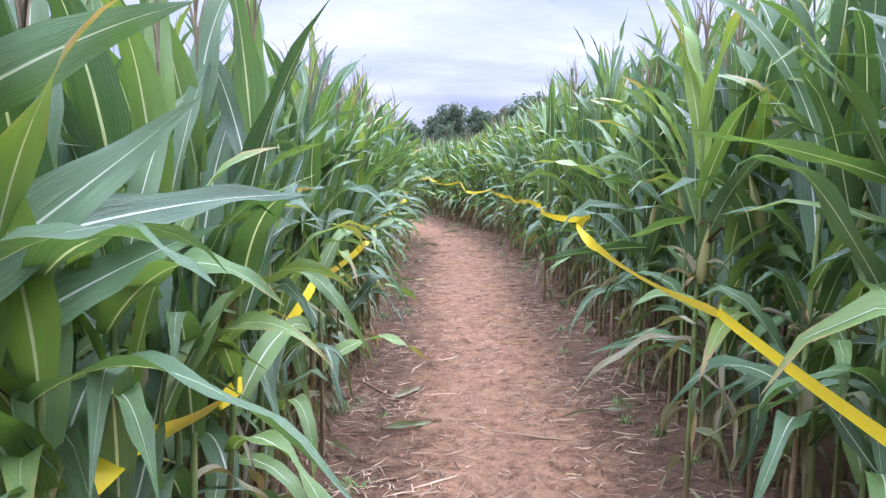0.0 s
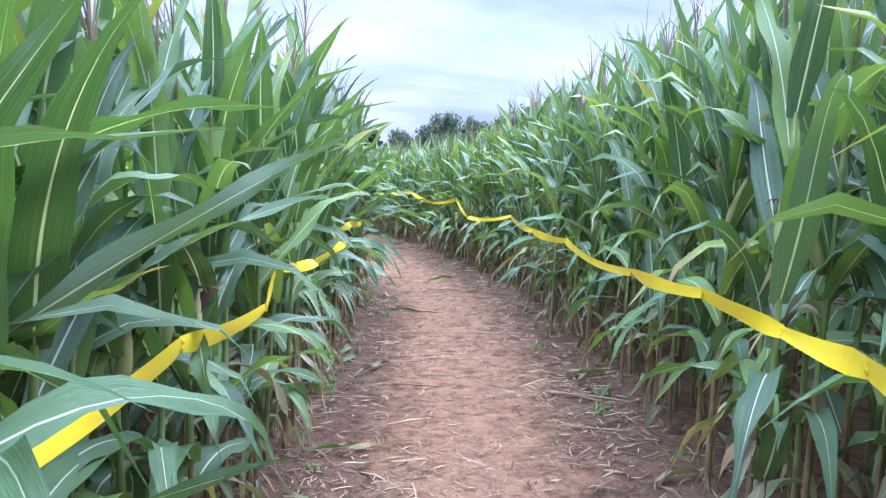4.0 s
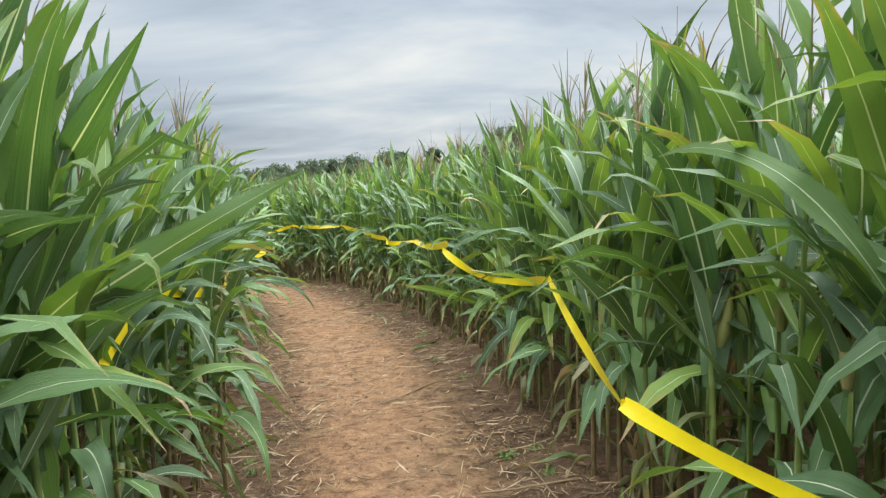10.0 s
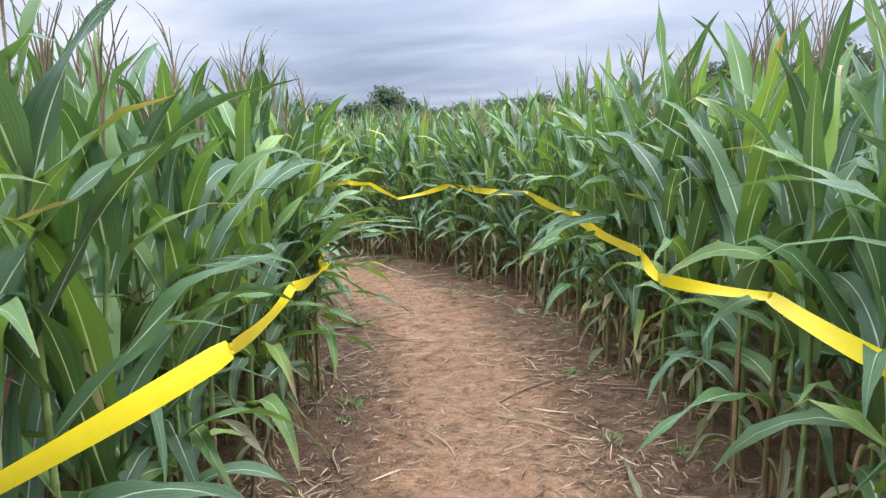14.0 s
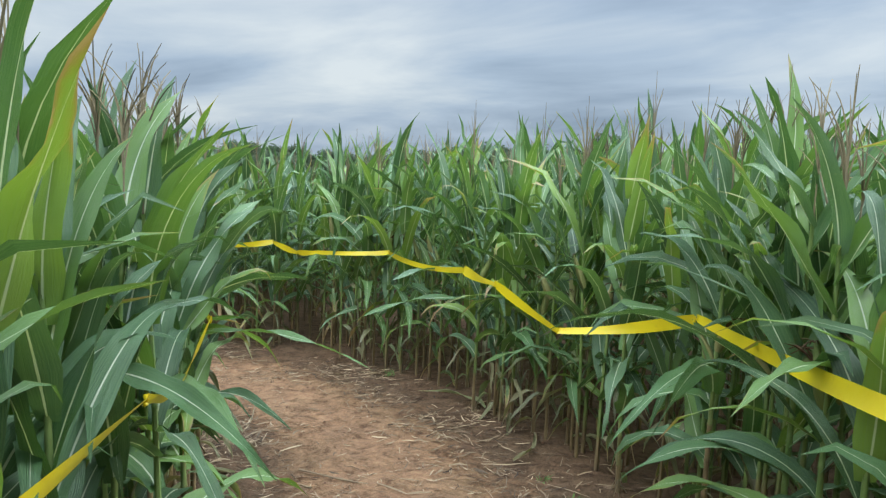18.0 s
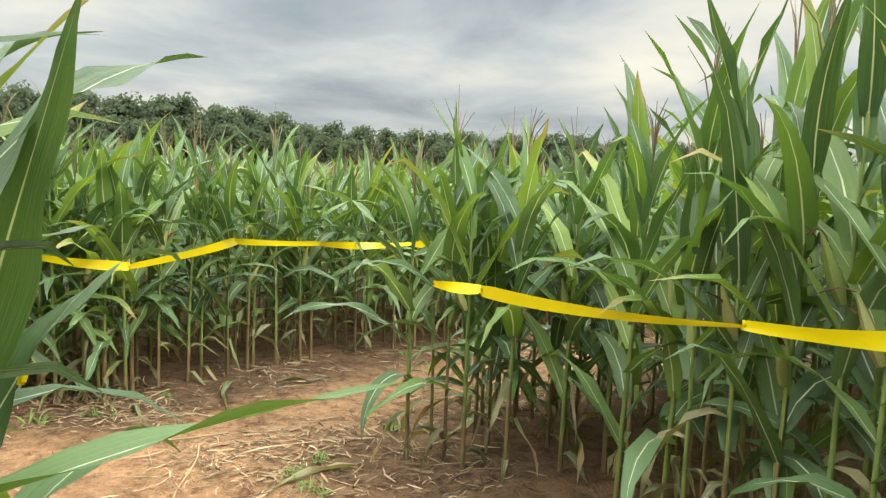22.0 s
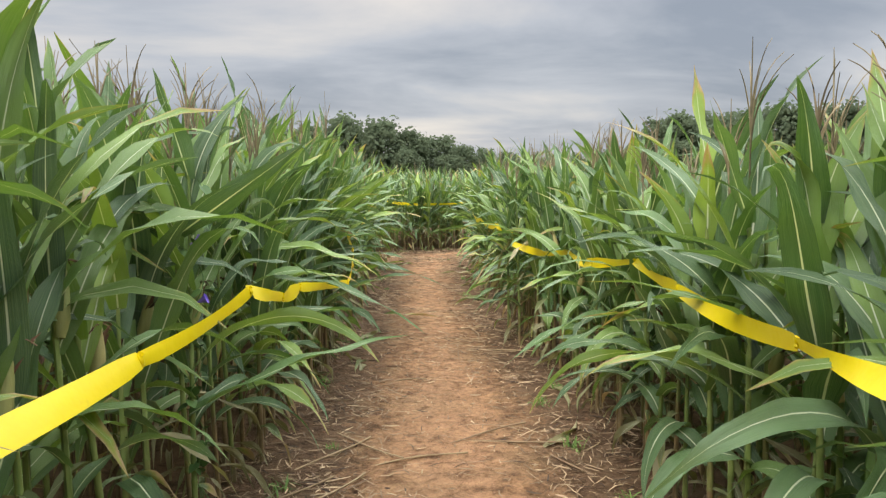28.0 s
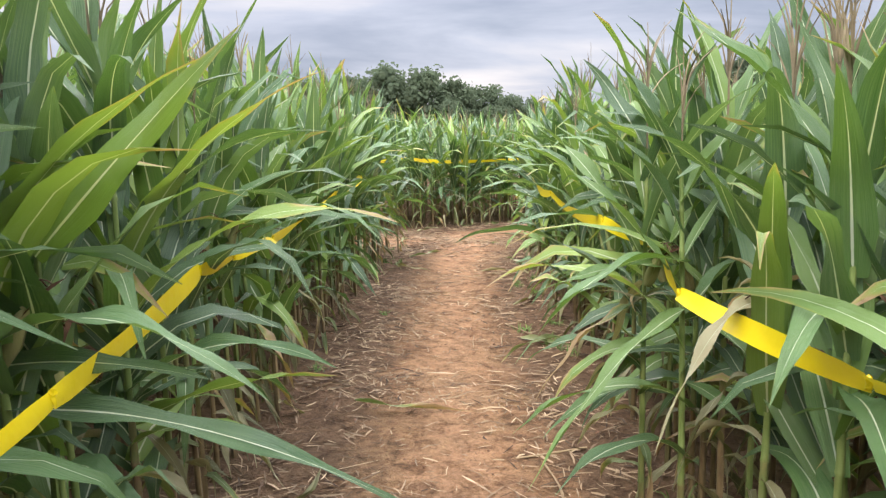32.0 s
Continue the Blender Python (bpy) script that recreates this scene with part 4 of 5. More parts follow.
# the same with width and arch, stretch by stretch
HANG_BY_STRETCH = [
    [(-0.89, 7.17, 1.49, -0.16, 6.86, 1.63, 0.07, 0.12), (-0.76, 7.41, 1.13, -0.16, 7.48, 1.47, 0.09, 0.12), (-1, 7.39, 0.99, -0.41, 7.02, 1.36, 0.07, 0.1), (-0.69, 8.6, 0.61, -0.11, 7.85, 0.99, 0.07, 0.15), (-0.69, 8.02, 1.05, -0.32, 7.05, 0.92, 0.07, -0.02), (1.36, 8.43, 0.94, 0.88, 7.55, 0.67, 0.1, -0.05), (-0.82, 12.99, 1, -0.14, 13.19, 1.14, 0.11, 0.1), (-0.81, 12.83, 1.19, -0.44, 13.27, 1.32, 0.1, 0.1), (-0.92, 13.64, 1.2, -0.16, 13.41, 1.24, 0.08, 0.16), (-0.87, 13.83, 1.06, -0.23, 13.38, 1.17, 0.07, 0.14), (-0.81, 12.86, 1.41, -0.48, 13.03, 1.62, 0.09, 0.03), (1.18, 14.06, 0.93, 0.72, 13.42, 1.11, 0.06, 0.1)],
    [(-1.18, 15.34, 1.24, -0.75, 15.69, 1.53, 0.08, 0.06), (0.73, 16.06, 0.8, 0.18, 15.86, 1.44, 0.12, 0.08), (0.58, 16.74, 0.87, -0.04, 16.13, 1.23, 0.07, 0.1), (-3.63, 22.33, 0.94, -2.88, 22.38, 1.18, 0.07, 0.1), (-3.49, 22.4, 0.88, -2.84, 22.82, 1.06, 0.08, 0.12), (-3.55, 22.53, 0.74, -2.86, 22.54, 1.12, 0.07, 0.12), (-3.89, 23.32, 0.97, -3, 23.34, 1.08, 0.07, 0.12), (-1.63, 23.48, 1.02, -2.06, 22.74, 0.94, 0.09, 0.16), (-1.61, 23.42, 0.89, -2.01, 22.61, 0.92, 0.1, 0.16), (-1.65, 23.93, 1.41, -1.98, 23.23, 1.26, 0.07, 0.08), (-8.75, 26.4, 1.08, -8.29, 26.93, 1.46, 0.1, 0.03)],
    [(-8.04, 26.91, 1.32, -8.6, 27.02, 1.23, 0.08, 0.12), (-8.42, 26.67, 1.07, -8, 26.96, 1.67, 0.12, 0), (-12.09, 18.46, 1.17, -12.58, 19.09, 1.65, 0.1, 0.02), (-11.92, 18.48, 0.9, -12.49, 19.03, 1.03, 0.08, 0.06), (-12.2, 18.07, 0.57, -12.77, 18.58, 0.86, 0.07, 0.1), (-14.24, 17.98, 0.96, -13.46, 18.22, 0.97, 0.07, 0.1), (-14.44, 18.5, 0.99, -13.74, 18.85, 1.07, 0.08, 0.1), (-11.83, 19.2, 0.54, -12.33, 19.85, 0.92, 0.08, 0.1), (-11.97, 18.81, 0.58, -12.65, 19.54, 0.89, 0.08, 0.12), (-13.86, 19.91, 0.88, -13.08, 20.07, 0.81, 0.09, 0.12), (-11.02, 21.48, 0.58, -11.74, 21.99, 0.94, 0.09, 0.1), (-11.26, 20.79, 0.77, -11.72, 21.68, 1, 0.07, 0.1)],
    [(-12.87, 22.5, 1.07, -12.47, 22.16, 1.02, 0.09, 0.1), (-13.21, 22.21, 0.76, -12.47, 22.31, 1.01, 0.08, 0.1), (-10.98, 21.59, 1.29, -11.35, 22.26, 1.61, 0.11, 0), (1.37, 4.83, 0.97, 0.52, 4.36, 0.98, 0.1, 0.05), (-0.84, 4.68, 1.02, -0.48, 3.98, 0.88, 0.08, -0.02), (-0.73, 5.66, 1.01, -0.34, 6.08, 1.14, 0.1, 0.12), (1.37, 3.42, 1.31, 0.6, 2.8, 1.26, 0.1, 0.05), (1.37, 3.68, 0.61, 0.59, 3.03, 0.77, 0.07, 0.1), (-0.95, 3.27, 1.51, -0.62, 2.63, 1.16, 0.11, -0.05), (-0.74, 1.13, 1.5, -0.31, 1.8, 1.55, 0.1, 0.06), (1.38, 2.2, 1.49, 0.56, 1.74, 1.68, 0.07, 0.04), (-0.74, 1.12, 1.35, -0.46, 1.52, 1.51, 0.1, 0.03)],
    [(-0.11, 19.42, 0.53, -0.71, 18.64, 0.86, 0.09, 0.05), (-2.04, 18.26, 1.41, -1.91, 18.72, 1.24, 0.08, 0.06), (-2.33, 19.29, 1.23, -1.66, 18.53, 1.01, 0.08, 0), (-2.16, 18.79, 1.09, -1.61, 18.24, 0.89, 0.08, -0.02), (-12.36, 24.48, 0.77, -11.68, 24.51, 1.16, 0.09, 0.05), (-12.03, 24.69, 1.17, -11.66, 24.46, 1.54, 0.1, 0.03), (-12.42, 23.54, 0.94, -11.73, 23.96, 0.99, 0.06, 0.08), (-10.33, 23.48, 0.79, -10.65, 24.43, 1.1, 0.08, 0.15), (-10.27, 23.66, 0.74, -10.58, 24.62, 1.03, 0.07, 0.12), (-6.61, 25.78, 0.84, -5.9, 26.1, 1, 0.1, 0.1), (-6.84, 26.03, 0.89, -6.07, 26.2, 0.94, 0.06, 0.08), (-6.97, 26.52, 1.3, -7.08, 26.96, 1.58, 0.08, 0)],
    [(-5.15, 24.92, 1.09, -4.37, 24.93, 0.93, 0.09, 0.12), (-3.4, 26.51, 1.06, -3.53, 25.72, 1.05, 0.09, 0.12), (-3.94, 26.94, 0.9, -3.97, 25.94, 0.8, 0.08, 0.14)],
    [(-0.86, 5.7, 0.99, -0.36, 5.1, 1.08, 0.13, 0.02), (-0.74, 5.77, 0.98, -0.2, 5.99, 1.03, 0.08, 0.14), (-0.75, 6.16, 1.05, -0.13, 6.84, 1.08, 0.08, 0.06), (-0.87, 6.72, 1.32, -0.26, 6.44, 1.74, 0.09, 0.03), (-0.8, 6.86, 1.22, -0.11, 7.49, 1.63, 0.08, 0.03), (-0.47, 5.22, 1.32, -0.4, 6, 1.25, 0.07, 0.14), (-0.52, 5.43, 1.48, -0.57, 6.19, 1.73, 0.07, 0.04), (-0.88, 6.27, 0.85, -0.39, 5.65, 0.85, 0.06, 0.06), (-1.02, 11.98, 1.19, -0.47, 11.56, 1.55, 0.12, 0), (-0.9, 12.02, 1.2, -0.24, 11.84, 1.59, 0.1, 0.03), (-1.16, 11.92, 1.19, -0.5, 11.48, 1.2, 0.08, 0.12), (-1.05, 11.92, 1.39, -0.53, 11.52, 1.8, 0.09, 0)],
    [(-0.85, 12.52, 0.9, -0.23, 12.36, 1.38, 0.09, 0.06), (-0.82, 12.74, 0.91, -0.29, 12.19, 1.15, 0.05, 0.06), (-0.86, 12.07, 0.86, -0.45, 11.51, 1.22, 0.08, 0), (-0.88, 12.27, 1.34, -0.64, 11.77, 1.91, 0.11, 0), (-0.71, 13.57, 0.97, -0.14, 13.05, 1.17, 0.07, 0.04), (-1.13, 14.9, 1.26, -0.6, 14.36, 1.51, 0.09, 0.02), (-1.26, 14.69, 1.1, -0.56, 14.5, 1.43, 0.08, 0.06), (-1.02, 14.72, 1.28, -0.46, 14.15, 1.16, 0.05, 0.1), (-1.12, 15.09, 1.74, -0.69, 14.48, 2.03, 0.1, 0), (-1.15, 15.19, 1.73, -0.67, 14.62, 2.02, 0.1, 0), (-1.17, 14.62, 1.47, -0.54, 14.15, 1.58, 0.07, 0.05), (-0.87, 15.15, 1.17, -0.52, 14.43, 1.07, 0.06, 0.02)],
    [(-0.98, 14.85, 1.25, -0.48, 15.2, 1.68, 0.13, 0.03), (-6.86, 26.47, 1.25, -6.97, 26.95, 1.72, 0.13, 0.02), (-7.5, 26.32, 1.09, -7.04, 26.72, 1.58, 0.1, 0.02), (-7.53, 26.24, 0.8, -7.13, 26.82, 1.19, 0.08, 0.03), (-8.14, 26.86, 1.48, -7.6, 26.96, 1.86, 0.1, 0), (-7.76, 26.7, 1.0, -8.36, 27.38, 1.13, 0.1, 0.08), (-7.74, 26.72, 1.05, -7.7, 26.98, 1.85, 0.12, 0), (-0.85, 0.85, 1.63, -0.38, 1.15, 1.88, 0.12, 0.06),
     (-0.86, 1.0, 1.4, -0.42, 1.3, 1.75, 0.13, 0), (-0.72, 6.3, 1.42, -0.15, 6.5, 1.58, 0.07, 0.08), (-3.2, 22.2, 1.15, -2.55, 22.6, 1.0, 0.08, 0.14), (-2.95, 21.75, 1.15, -2.35, 22.2, 0.95, 0.08, 0.14),
     (-3.35, 22.6, 1.2, -2.7, 23.0, 1.05, 0.08, 0.12), (-3.5, 22.9, 1.1, -2.85, 23.2, 0.95, 0.07, 0.12)],
]


def hanging_blade(rng, foot, tip, width, arch=None):
    """A long maize blade from its foot at a stalk out to its tip, arched over and folded along the rib."""
    s = np.linspace(0, 1, 17)
    bow = (foot + tip) / 2 + [0, 0, rng.uniform(0.14, 0.26) if arch is None else arch]
    c = ((1 - s) ** 2)[:, None] * foot + (2 * s * (1 - s))[:, None] * bow + (s ** 2)[:, None] * tip
    t = np.gradient(c, axis=0)
    t /= np.linalg.norm(t, axis=1)[:, None]
    side = np.cross(t, [0, 0, 1.0])
    side /= np.linalg.norm(side, axis=1)[:, None]
    up = np.cross(side, t)
    # stiff blades stand on edge, limp ones lie flat
    roll = rng.choice([-1, 1]) * rng.uniform(0.65, 1.0) if arch is not None and arch <= 0.06 else rng.normal(0, 0.2)
    tw = (rng.normal(0, 0.3) * s + roll)[:, None]
    sd, nu = np.cos(tw) * side + np.sin(tw) * up, np.cos(tw) * up - np.sin(tw) * side
    w = width * 0.5 * np.minimum(1, 0.45 + 2.4 * s) * np.clip(1 - s ** 1.8, 0.015, 1)
    across = np.linspace(-1, 1, 5)
    ph = rng.uniform(0, 6.28, 2)
    ripple = np.where(across[None] < 0, np.sin(s * 15 + ph[0])[:, None], np.sin(s * 17 + ph[1])[:, None]) * np.abs(across)[None] * 0.012 * np.minimum(1, 4 * (1 - s))[:, None]
    lift = np.abs(across)[None] * w[:, None] * 0.3 + ripple
    v = c[:, None] + (across[None] * w[:, None])[..., None] * sd[:, None] + lift[..., None] * nu[:, None]
    uv = np.stack(np.broadcast_arrays((across[None] + 1) / 2, s[:, None]), -1)
    return v.reshape(-1, 3), grid_faces(16, 4), uv.reshape(-1, 2)


def build_corn():
    rng = np.random.default_rng(21)
    near_parts = [corn_parts(rng, 2) for _ in range(14)]
    near_all = [np.concatenate([p[1] for p in parts]) for parts in near_parts]
    things = [None] * len(near_parts)
    mid = [corn_template(rng, 1) for _ in range(14)]
    mid_all = [t[0] for t in mid]
    far = [corn_template(rng, 0) for _ in range(10)]
    # the edge plants nearest the walked line are things of their own
    d = walked_distance(EDGE[:, 0], EDGE[:, 1])
    order = np.argsort(d)
    hero = set(order[:300].tolist())
    crowd, grown = [], []
    for i, (x, y) in enumerate(EDGE):
        z = float(soil_height(x, y)) - 0.01
        sc = rng.uniform(0.92, 1.08)
        up = rng.uniform(0.90, 1.05) * local_height(x, y)
        if i in hero:
            k = int(rng.integers(len(near_parts)))
            a = clear_turn(rng, near_all[k], x, y, z, sc)
            if a is None:
                continue
            m = Matrix.Translation((x, y, z)) @ Matrix.Rotation(a, 4, "Z") @ Matrix.Rotation(rng.normal(0, 0.03), 4, "X") @ Matrix.Diagonal((sc, sc, up, 1))
            if things[k] is None:
                things[k] = corn_thing(near_parts[k])
                things[k].matrix_basis = m
            else:
                c = copy_thing(things[k], m)
                c.matrix_basis = m
                grown.append(c)
        else:
            k = int(rng.integers(len(mid)))
            a = clear_turn(rng, mid_all[k], x, y, z, sc)
            if a is not None:
                crowd.append((x, y, z, a, sc, k, up))
    # plants whose long blades hang out over the way
    for n, (bx, by, bh, tx, ty, th) in enumerate(HANG_FIRST + HANG_LATER):
        k = (n * 5 + 3) % len(near_parts)
        z = float(soil_height(bx, by)) - 0.01
        a = clear_turn(rng, near_all[k], bx, by, z, 1.0) or 0.0
        m = Matrix.Translation((bx, by, z)) @ Matrix.Rotation(a, 4, "Z") @ Matrix.Diagonal((1, 1, 0.97 * local_height(bx, by), 1))
        plant = copy_thing(things[k], m)
        plant.matrix_basis = m
        back = np.array(m.inverted())
        tip = np.array([tx, ty, float(soil_height(tx, ty)) + th])
        for base_h, end, wide in ((bh, tip, rng.uniform(0.085, 0.115)), (bh - 0.16, tip + [*rng.normal(0, 0.16, 2), -0.30], 0.075)):
            v, f, uv = hanging_blade(rng, np.array([bx, by, z + base_h]), end, wide)
            v = v @ back[:3, :3].T + back[:3, 3]
            part("leaf", mesh_from("leaf", v, f, [LEAF], uv), plant)
    for bx, by, bh, tx, ty, th, wide, arch in (row for rows in HANG_BY_STRETCH for row in rows):
        # the blade grows from the nearest plant of the edge
        plant = min(grown, key=lambda ob: (ob.matrix_basis.translation.x - bx) ** 2 + (ob.matrix_basis.translation.y - by) ** 2)
        root = plant.matrix_basis.translation
        if math.hypot(root.x - bx, root.y - by) > 0.15:
            if float(way_distance(bx, by)[0]) < 0.05:
                continue
            bx, by = (float(c) for c in behind_tape(np.array([bx, by])))
            k = int(rng.integers(len(near_parts)))
            z = float(soil_height(bx, by)) - 0.01
            a = clear_turn(rng, near_all[k], bx, by, z, 1.0)
            if a is None:
                continue
            m = Matrix.Translation((bx, by, z)) @ Matrix.Rotation(a, 4, "Z") @ Matrix.Diagonal((1, 1, 0.97 * local_height(bx, by), 1))
            plant = copy_thing(things[k], m)
            plant.matrix_basis = m
            grown.append(plant)
            root = plant.matrix_basis.translation
        back = np.array(plant.matrix_basis.inverted())
        foot, tip = np.array([root.x, root.y, root.z + bh]), np.array([tx, ty, float(soil_height(tx, ty)) + th])
        v, f, uv = hanging_blade(rng, foot, foot + (tip - foot) * min(1.0, 0.98 / float(np.linalg.norm(tip - foot))), wide, arch)
        part("leaf", mesh_from("leaf", v @ back[:3, :3].T + back[:3, 3], f, [LEAF], uv), plant)
    # plants with a withered, split husk at the ear
    for n, (hx, hy, hh) in enumerate(HUSKS):
        k = (n * 3 + 1) % len(near_parts)
        z = float(soil_height(hx, hy)) - 0.01
        a = clear_turn(rng, near_all[k], hx, hy, z, 1.0) or 0.0
        m = Matrix.Translation((hx, hy, z)) @ Matrix.Rotation(a, 4, "Z") @ Matrix.Diagonal((1, 1, local_height(hx, hy), 1))
        plant = copy_thing(things[k], m)
        plant.matrix_basis = m
        pile = Pile()
        for j in range(9):
            v, f, uv = blade(rng, rng.uniform(0.12, 0.24), rng.uniform(0.018, 0.034), rng.uniform(0.2, 1.4), rng.uniform(0.8, 2.6), 4, 7, rng.normal(0, 0.8), 0.012, 0.5, rng.normal(0, 0.3))
            pile.add(turned(v, j * 0.7 + rng.normal(0, 0.2), (0.012, 0, hh)), f, uv)
        part("dry_husk", pile.mesh("dry_husk", [DRY]), plant, "pale withered husk, split open")
        # limp dead blades hang from it towards the way
        back = np.array(m.inverted())
        gx = float(way_distance(hx + 0.05, hy)[0] - way_distance(hx - 0.05, hy)[0]) / 0.1
        gy = float(way_distance(hx, hy + 0.05)[0] - way_distance(hx, hy - 0.05)[0]) / 0.1
        for drop, reach in ((0.10, 0.30), (0.32, 0.22), (0.02, 0.24)):
            foot = np.array([hx, hy, z + hh - drop])
            tip = foot + [-gx * reach + rng.normal(0, 0.14), -gy * reach + rng.normal(0, 0.14), -rng.uniform(0.25, 0.42)]
            v, f, uv = hanging_blade(rng, foot, tip, rng.uniform(0.04, 0.065), rng.uniform(0.16, 0.26))
            part("dry_leaf", mesh_from("dry_leaf", v @ back[:3, :3].T + back[:3, 3], f, [DRY], uv), plant, "limp straw-brown dead leaf")
    # the standing field behind
    g = 0.31
    gx, gy = np.meshgrid(np.arange(X0 - 14, X1 + 14, g), np.arange(Y0 - 14, Y1 + 14, g))
    gx, gy = gx + rng.uniform(-0.13, 0.13, gx.shape), gy + rng.uniform(-0.13, 0.13, gy.shape)
    gx, gy = gx.ravel(), gy.ravel()
    out, midline = way_distance(gx, gy)
    seen = walked_distance(gx, gy)
    far_rows = []
    gz = soil_height(gx, gy)
    for n, (x, y, o, s) in enumerate(zip(gx, gy, out, seen)):
        if o < 0.22:
            continue
        sc = rng.uniform(0.92, 1.08)
        up = rng.uniform(0.88, 1.05) * local_height(x, y)
        z = float(gz[n])
        if o < 0.95 and s < 11:
            k = int(rng.integers(len(mid)))
            crowd.append((x, y, z, rng.uniform(0, 6.28), sc, k, up))
        elif s < 17 and rng.random() < (1.0 if o < 2.4 else 0.66 if s < 8 else 0.5):
            far_rows.append((x, y, z, rng.uniform(0, 6.28), sc, int(rng.integers(len(far))), up))
    corn_crowd("standing_corn", "dense green maize standing behind the path edge", crowd, mid)
    corn_crowd("corn_field", "wide field of green maize with brown tassels", far_rows, far)


def build_distant_corn():
    """The far rows, of which only the upper blades show."""
    rng = np.random.default_rng(27)
    n = 65000
    r = 12 + 106 * rng.random(n) ** 1.25
    a = rng.uniform(0, 6.283, n)
    x, y = -6 + r * np.cos(a), 14 + 1.1 * r * np.sin(a)
    keep = (walked_distance(x, y) > 13) & (way_distance(x, y)[0] > 0.3)
    x, y, r = x[keep], y[keep], r[keep]
    n = len(x)
    z = soil_height(x, y)
    foot, tip = rng.uniform(0.5, 1.35, n), rng.uniform(1.35, 2.0, n)
    wide = rng.uniform(0.05, 0.09, n) * (1 + r / 60)
    ang, lean = rng.uniform(0, 6.283, n), rng.uniform(0.05, 0.45, n)
    ux, uy = np.cos(ang), np.sin(ang)
    rows = []
    for k, w in ((0.0, 0.6), (0.55, 1.0), (1.0, 0.05)):
        h = foot + (tip - foot) * k
        cx, cy = x + uy * lean * k * k, y - ux * lean * k * k
        for q in (-0.5, 0.5):
            rows.append(np.stack([cx + ux * wide * w * q, cy + uy * wide * w * q, z + h], -1))
    v = np.stack(rows, 1).reshape(-1, 3)
    f = (np.array([(0, 1, 3, 2), (2, 3, 5, 4)])[None] + (np.arange(n) * 6)[:, None, None]).reshape(-1, 4)
    uv = np.tile(np.array([(0.3, 0.1), (0.7, 0.1), (0.3, 0.5), (0.7, 0.5), (0.3, 0.9), (0.7, 0.9)]), (n, 1))
    tagged(new("distant_corn", mesh_from("distant_corn", v, f, [LEAF], uv)), "far rows of green maize up to the trees", "corn field", kind="stuff")


build_corn()
build_distant_corn()


# ---- yellow barrier tape ----
def tape_run(label, points, rng):
    """A plastic ribbon tied from stalk to stalk: each span sags and turns a little."""
    run = new("barrier_tape")
    tagged(run, label, "barrier tape", "tape along the path")
    points = [(x, y, h + float(soil_height(x, y)), *more) for x, y, h, *more in points]
    for (ax, ay, az, *rest), (bx, by, bz, *_) in zip(points[:-1], points[1:]):
        ln = math.hypot(bx - ax, by - ay)
        n = max(6, int(ln / 0.07))
        q = np.linspace(0, 1, n + 1)
        sag = (rest[0] if rest else rng.uniform(0.004, 0.03)) * ln
        ux, uy = (bx - ax) / ln, (by - ay) / ln
        c = np.stack([ax + (bx - ax) * q, ay + (by - ay) * q, az + (bz - az) * q - sag * 4 * q * (1 - q)], -1)
        t0, t1 = rng.normal(0, 0.5, 2)
        tw = t0 + (t1 - t0) * q + 0.25 * np.sin(q * 5 + rng.uniform(0, 6))
        pinch = 0.82 + 0.18 * np.clip(np.minimum(q, 1 - q) * ln / 0.05, 0, 1)
        # the ribbon is doubled over in places
        doubled = 0.80 + 0.20 * np.sin(q * rng.uniform(2.0, 5.0) + rng.uniform(0, 6.28))
        w = 0.0315 * pinch * doubled
        across = np.linspace(-1, 1, 5)
        sd = np.stack([-uy * np.sin(tw), ux * np.sin(tw), np.cos(tw)], -1)
        nu = np.stack([-uy * np.cos(tw), ux * np.cos(tw), -np.sin(tw)], -1)
        curl = 0.010 * (1 - pinch) + 0.0015
        v = c[:, None] + across[None, :, None] * w[:, None, None] * sd[:, None] + (across[None, :, None] ** 2 * curl[:, None, None]) * nu[:, None]
        me = mesh_from("span", v.reshape(-1, 3), grid_faces(n, 4), [TAPE], np.zeros((v.shape[0] * v.shape[1], 2)))
        part("span", me, run)
    for x, y, z, *_ in points:
        # the wrap round the stalk: a crumpled band
        q = np.linspace(-1, 1, 6)
        wrap = np.stack([x + 0.002 * np.sin(4 * q), y + 0.002 * np.cos(5 * q), z + 0.014 * q], -1)
        part("knot", Pile().add(*tube(wrap, 0.0065 + 0.0015 * rng.uniform(-1, 1, 6), 8)).mesh("knot", [TAPE]), run)
    return run


rng_tape = np.random.default_rng(5)
for label, points in TAPES:
    tape_run(label, points, rng_tape)


